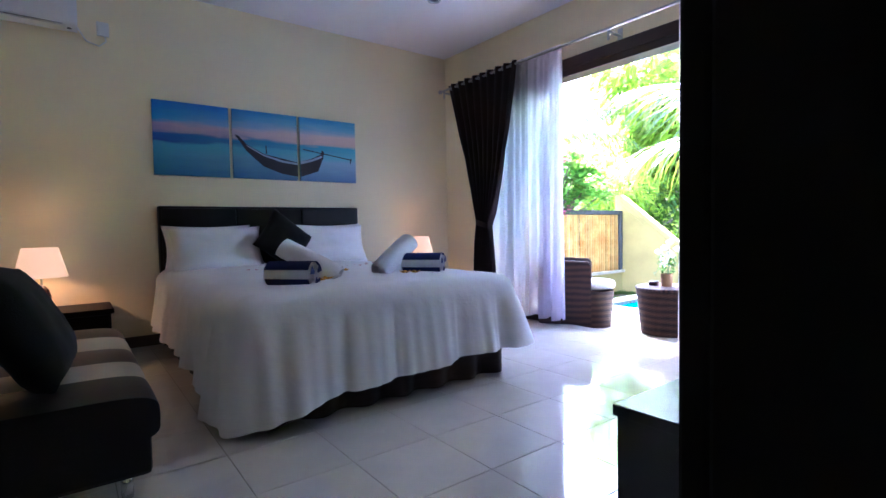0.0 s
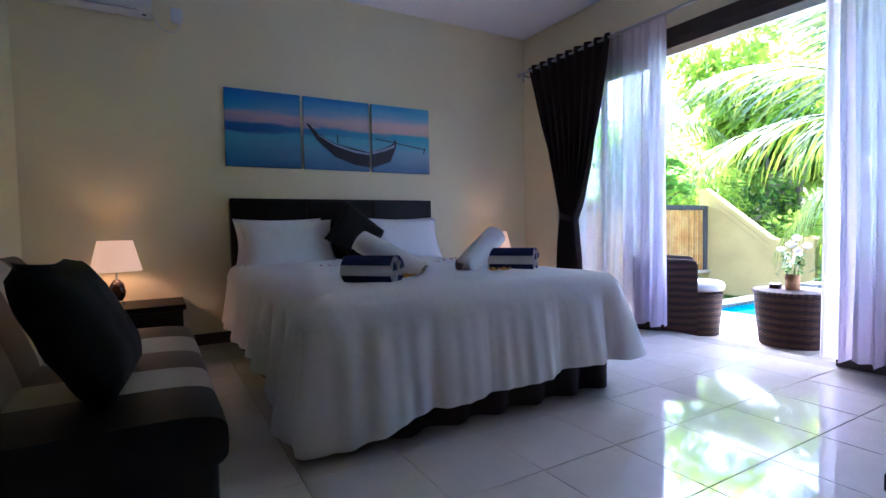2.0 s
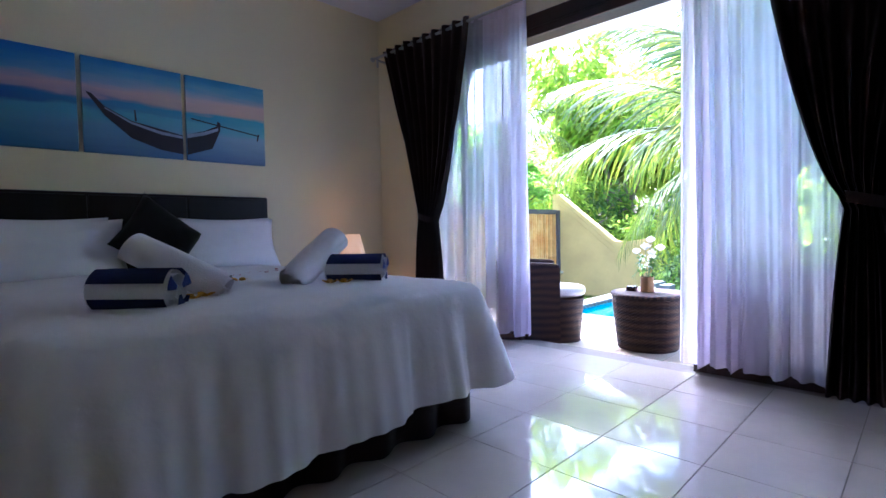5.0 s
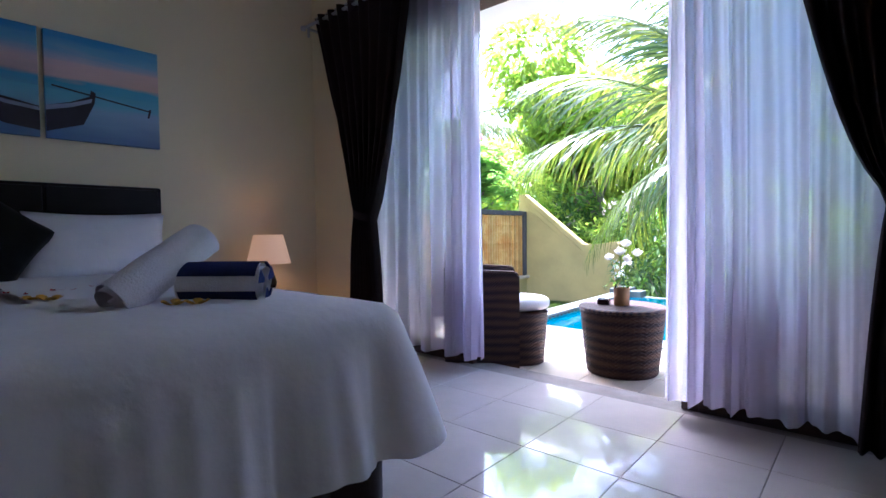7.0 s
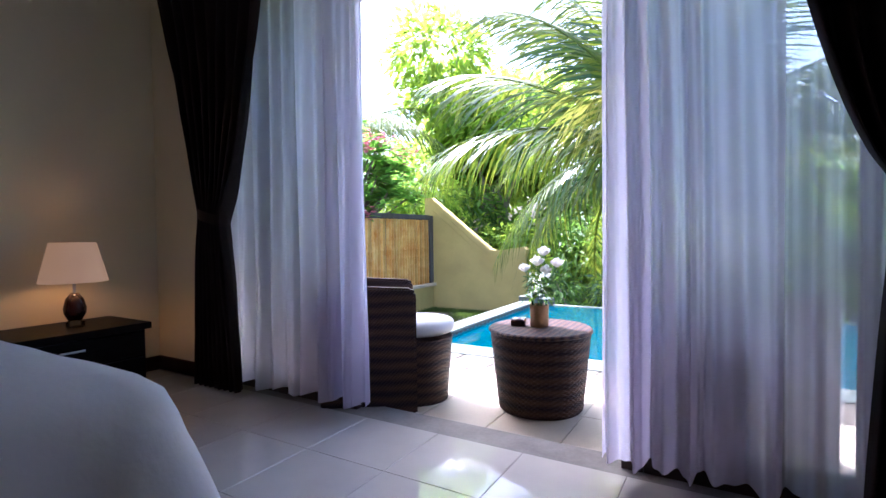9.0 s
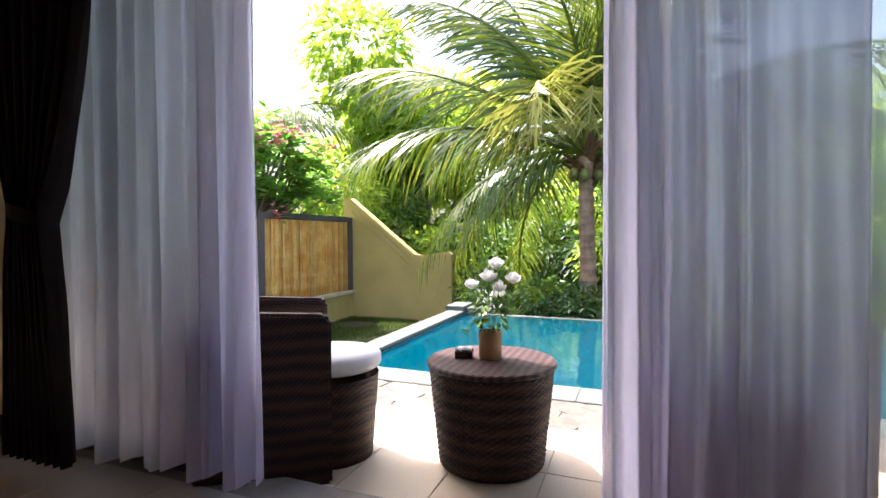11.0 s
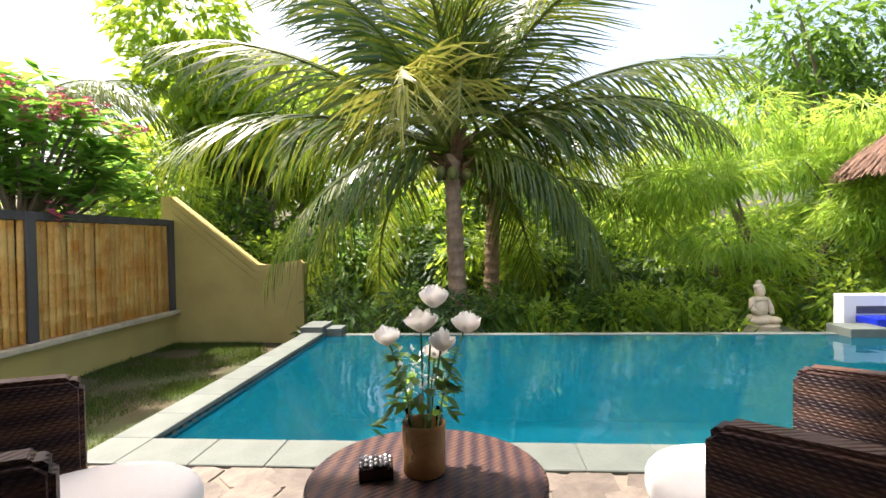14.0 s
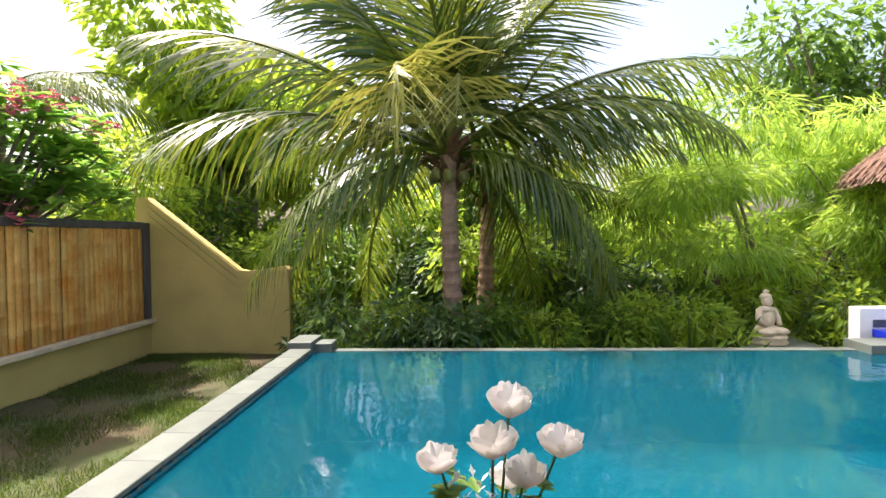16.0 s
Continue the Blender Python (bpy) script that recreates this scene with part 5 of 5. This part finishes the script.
def statue(at):
    bm = bmesh.new()
    lathe([(0, 0), (0.27, 0), (0.29, 0.03), (0.25, 0.07), (0.28, 0.1), (0.26, 0.13), (0, 0.13)], 24, bm)

    def ball(c, r, rot=0.0):
        bmesh.ops.create_uvsphere(bm, u_segments=18, v_segments=12, radius=1, matrix=Matrix.Translation(c) @ Matrix.Rotation(rot, 4, "Z") @ Matrix.Diagonal((*r, 1)))
    ball((0, 0, 0.19), (0.2, 0.25, 0.08))
    for s in (-1, 1):
        ball((-0.1, s * 0.13, 0.18), (0.13, 0.14, 0.065), s * 0.6)
        tube([(0, s * 0.13, 0.5), (-0.03, s * 0.19, 0.37), (-0.12, s * 0.12, 0.28)], [0.05, 0.045, 0.035], 10, bm)
    ball((0, 0, 0.36), (0.105, 0.14, 0.18))
    ball((0, 0, 0.5), (0.085, 0.15, 0.06))
    ball((-0.01, 0, 0.63), (0.08, 0.075, 0.1))
    ball((0.01, 0, 0.69), (0.08, 0.08, 0.06))
    ball((0.01, 0, 0.76), (0.04, 0.04, 0.04))
    ob = part("statue", bm, M_SAND, None, "", True)
    ob.matrix_basis = pose(*at, 0, 0, 20)
    tagged(ob, "seated sandstone garden statue on a plinth", "statue")


statue((11.9, -1.65, -0.52))
pl = thing("water_feature", "cream wall with a cobalt tiled water spout", "fountain", (10.45, -2.27, -0.28))
part("wall", box(-0.08, 0.1, -1.8, 0.45, -0.6, 0.5, 0.01), M_SOFFIT, pl, "cream rendered wall")
part("niche", box(-0.09, -0.075, -1.2, 0.3, 0.27, 0.36), M_GREY, pl, "dark slot of the spout")
for k in range(8):
    part("tile", box(-0.42, -0.081, -1.2 + 0.19 * k, -1.02 + 0.19 * k, 0.16, 0.25, 0.006), M_COBALT, pl)
part("spout_base", box(-0.4, -0.082, -1.2, 0.3, -0.6, 0.157), M_POOL, pl)


def thatch(at):
    h = thing("thatched_hut", "round brown thatched parasol roof on a post", "hut", at)
    part("post", tube([(0, 0, 0), (0, 0, 4.6)], 0.09, 10), M_BARK, h)

    def f():
        r = random.Random(9)
        for k in range(5200):
            a, t = r.random() * 6.283, r.random() ** 0.6
            rad, z = 1.25 * t, 5.0 - 1.0 * t + r.gauss(0, 0.03)
            d = Vector((math.cos(a), math.sin(a), 0))
            p = d * rad + Vector((0, 0, z))
            q = d * (rad + 0.28) + Vector((0, 0, z - 0.22 - 0.16 * r.random()))
            s = Vector((-d.y, d.x, 0)) * 0.014
            yield [p - s, p + s, q + s * 0.6, q - s * 0.6]
    part("roof_core", lathe([(0, 4.98), (1.25, 3.97), (1.2, 3.92), (0, 4.8)], 30), M_THATCH, h)
    tufts("straw", M_THATCH, f(), h)


thatch((12.0, -4.5, Z - 0.12))

# ---- tiles, slabs, stones and canes ----
me_tile = mesh_of(box(-0.2145, 0.2145, -0.2145, 0.2145, -0.012, 0.0, 0.0015, 1), M_TILE)
floor = structure("floor", box(WX - 0.1, EXO, SY, NY, -0.12, -0.003), M_GROUT, "polished cream floor tiles with thin grout joints", "floor")
tx0, ty0 = 2.63, 2.236
for i in range(-8, 6):
    for j in range(-7, 9):
        x, y = tx0 + (i + 0.5) * 0.432, ty0 + (j + 0.5) * 0.432
        if WX - 0.2 < x < EX + 0.1 and SY - 0.2 < y < NY + 0.2:
            part("tile", me_tile, None, floor).location = (x, y, 0)
terr = bpy.data.objects["pavement_terrace"]
me_pt = mesh_of(box(-0.262, 0.262, -0.198, 0.198, -0.01, 0.0, 0.002, 1), M_PATIO)
for i in range(2):
    for j in range(24):
        part("tile", me_pt, None, terr).location = (EXO + 0.266 + 0.53 * i, -3.6 + 0.4 * j, TZ0)
bed_st = bpy.data.objects["pavement_stone_bed"]
rs = random.Random(31)
stones = []
for v in range(6):
    bm = bmesh.new()
    n = rs.randrange(5, 8)
    pts = []
    for k in range(n):
        a = 6.2832 * (k + 0.35 * (rs.random() - 0.5)) / n
        q = 0.135 * (0.85 + 0.3 * rs.random())
        pts.append((q * math.cos(a), 1.15 * q * math.sin(a)))
    lo = [bm.verts.new((x, y, 0)) for x, y in pts]
    hi = [bm.verts.new((x * 0.95, y * 0.95, 0.014)) for x, y in pts]
    bm.faces.new(hi)
    for k in range(n):
        j = (k + 1) % n
        bm.faces.new((lo[k], lo[j], hi[j], hi[k]))
    stones.append(mesh_of(bm, M_STONE))
for j in range(34):
    for i in range(4):
        o = part("stone", stones[rs.randrange(6)], None, bed_st)
        o.matrix_basis = pose(5.7 + 0.175 * i + rs.gauss(0, 0.012), -2.6 + 0.245 * j + (0.12 if i % 2 else 0) + rs.gauss(0, 0.012), -0.155 - 0.002 * rs.random(), 0, 0, rs.choice((0, 60, 120, 180, 240, 300)) + rs.gauss(0, 8)) @ Matrix.Scale(0.93 + 0.12 * rs.random(), 4)
cop = structure("pool_coping", box(6.34, 6.6, PY0 - 0.25, 4.84, -0.178, -0.166), M_MORTAR, "green-grey stone coping around the pool", "coping")
me_c = mesh_of(box(-0.16, 0.16, -0.1992, 0.1992, -0.035, 0.0, 0.005, 1), M_COPING)
for j in range(16):
    part("slab", me_c, None, cop).location = (6.465, PY0 + 0.36 + 0.4 * j, -0.13)
me_s = mesh_of(box(-0.1992, 0.1992, -0.125, 0.125, -0.035, 0.0, 0.005, 1), M_COPING)
for j in range(8):
    part("slab", me_s, None, cop).location = (6.83 + 0.4 * j, 4.738, -0.13)
part("slab", box(6.305, 6.628, 4.61, 4.863, -0.165, -0.13, 0.005), M_COPING, cop)
part("end_block", box(9.83, 10.28, 4.62, 4.9, -0.3, -0.06, 0.008), M_COPING, cop)
part("end_block", box(9.95, 10.2, 4.42, 4.62, -0.3, -0.1, 0.008), M_COPING, cop)
part("end_block", box(9.8, 10.2, PY0, -1.5, -0.3, -0.1, 0.008), M_COPING, cop)
part("edge_strip", box(PX1 + 0.01, PX1 + 0.14, -1.5, 4.42, PZ - 0.03, PZ + 0.008, 0.004), M_COPING, cop)
# pale mosaic tiles along the waterline
me_w = mesh_of(box(-0.025, 0.025, -0.004, 0, -0.02, 0.0, 0.002, 1), M_COPING)
for j in range(30):
    part("tile", me_w, None, cop).location = (6.72 + 0.105 * j, PY1 - 0.001, -0.166)
# upright bamboo canes, each with its knots
canes = []
for v in range(5):
    rk = random.Random(70 + v)
    prof, z = [(0, 0), (0.021, 0)], 0.0
    while z < 1.3:
        z = min(1.47, z + rk.uniform(0.16, 0.26))
        prof += [(0.021, z - 0.012), (0.0245, z), (0.021, z + 0.012)]
    prof += [(0.021, 1.49), (0, 1.49)]
    canes.append(mesh_of(lathe([(a * 2.2, b) for a, b in prof], 10), M_BAMBOO, True))
for x0, x1 in [(p + 0.07, q - 0.07) for p, q in zip(POSTS, POSTS[1:])]:
    n = int((x1 - x0) / 0.098)
    for k in range(n):
        o = part("cane", canes[rs.randrange(5)], None, FENCE)
        o.matrix_basis = pose(x0 + (k + 0.5) * (x1 - x0) / n, 0.03 + rs.gauss(0, 0.004), 0.60 + rs.random() * 0.01, 0, rs.gauss(0, 0.25), 0) @ Matrix.Diagonal((1.03, 0.5, 1, 1))
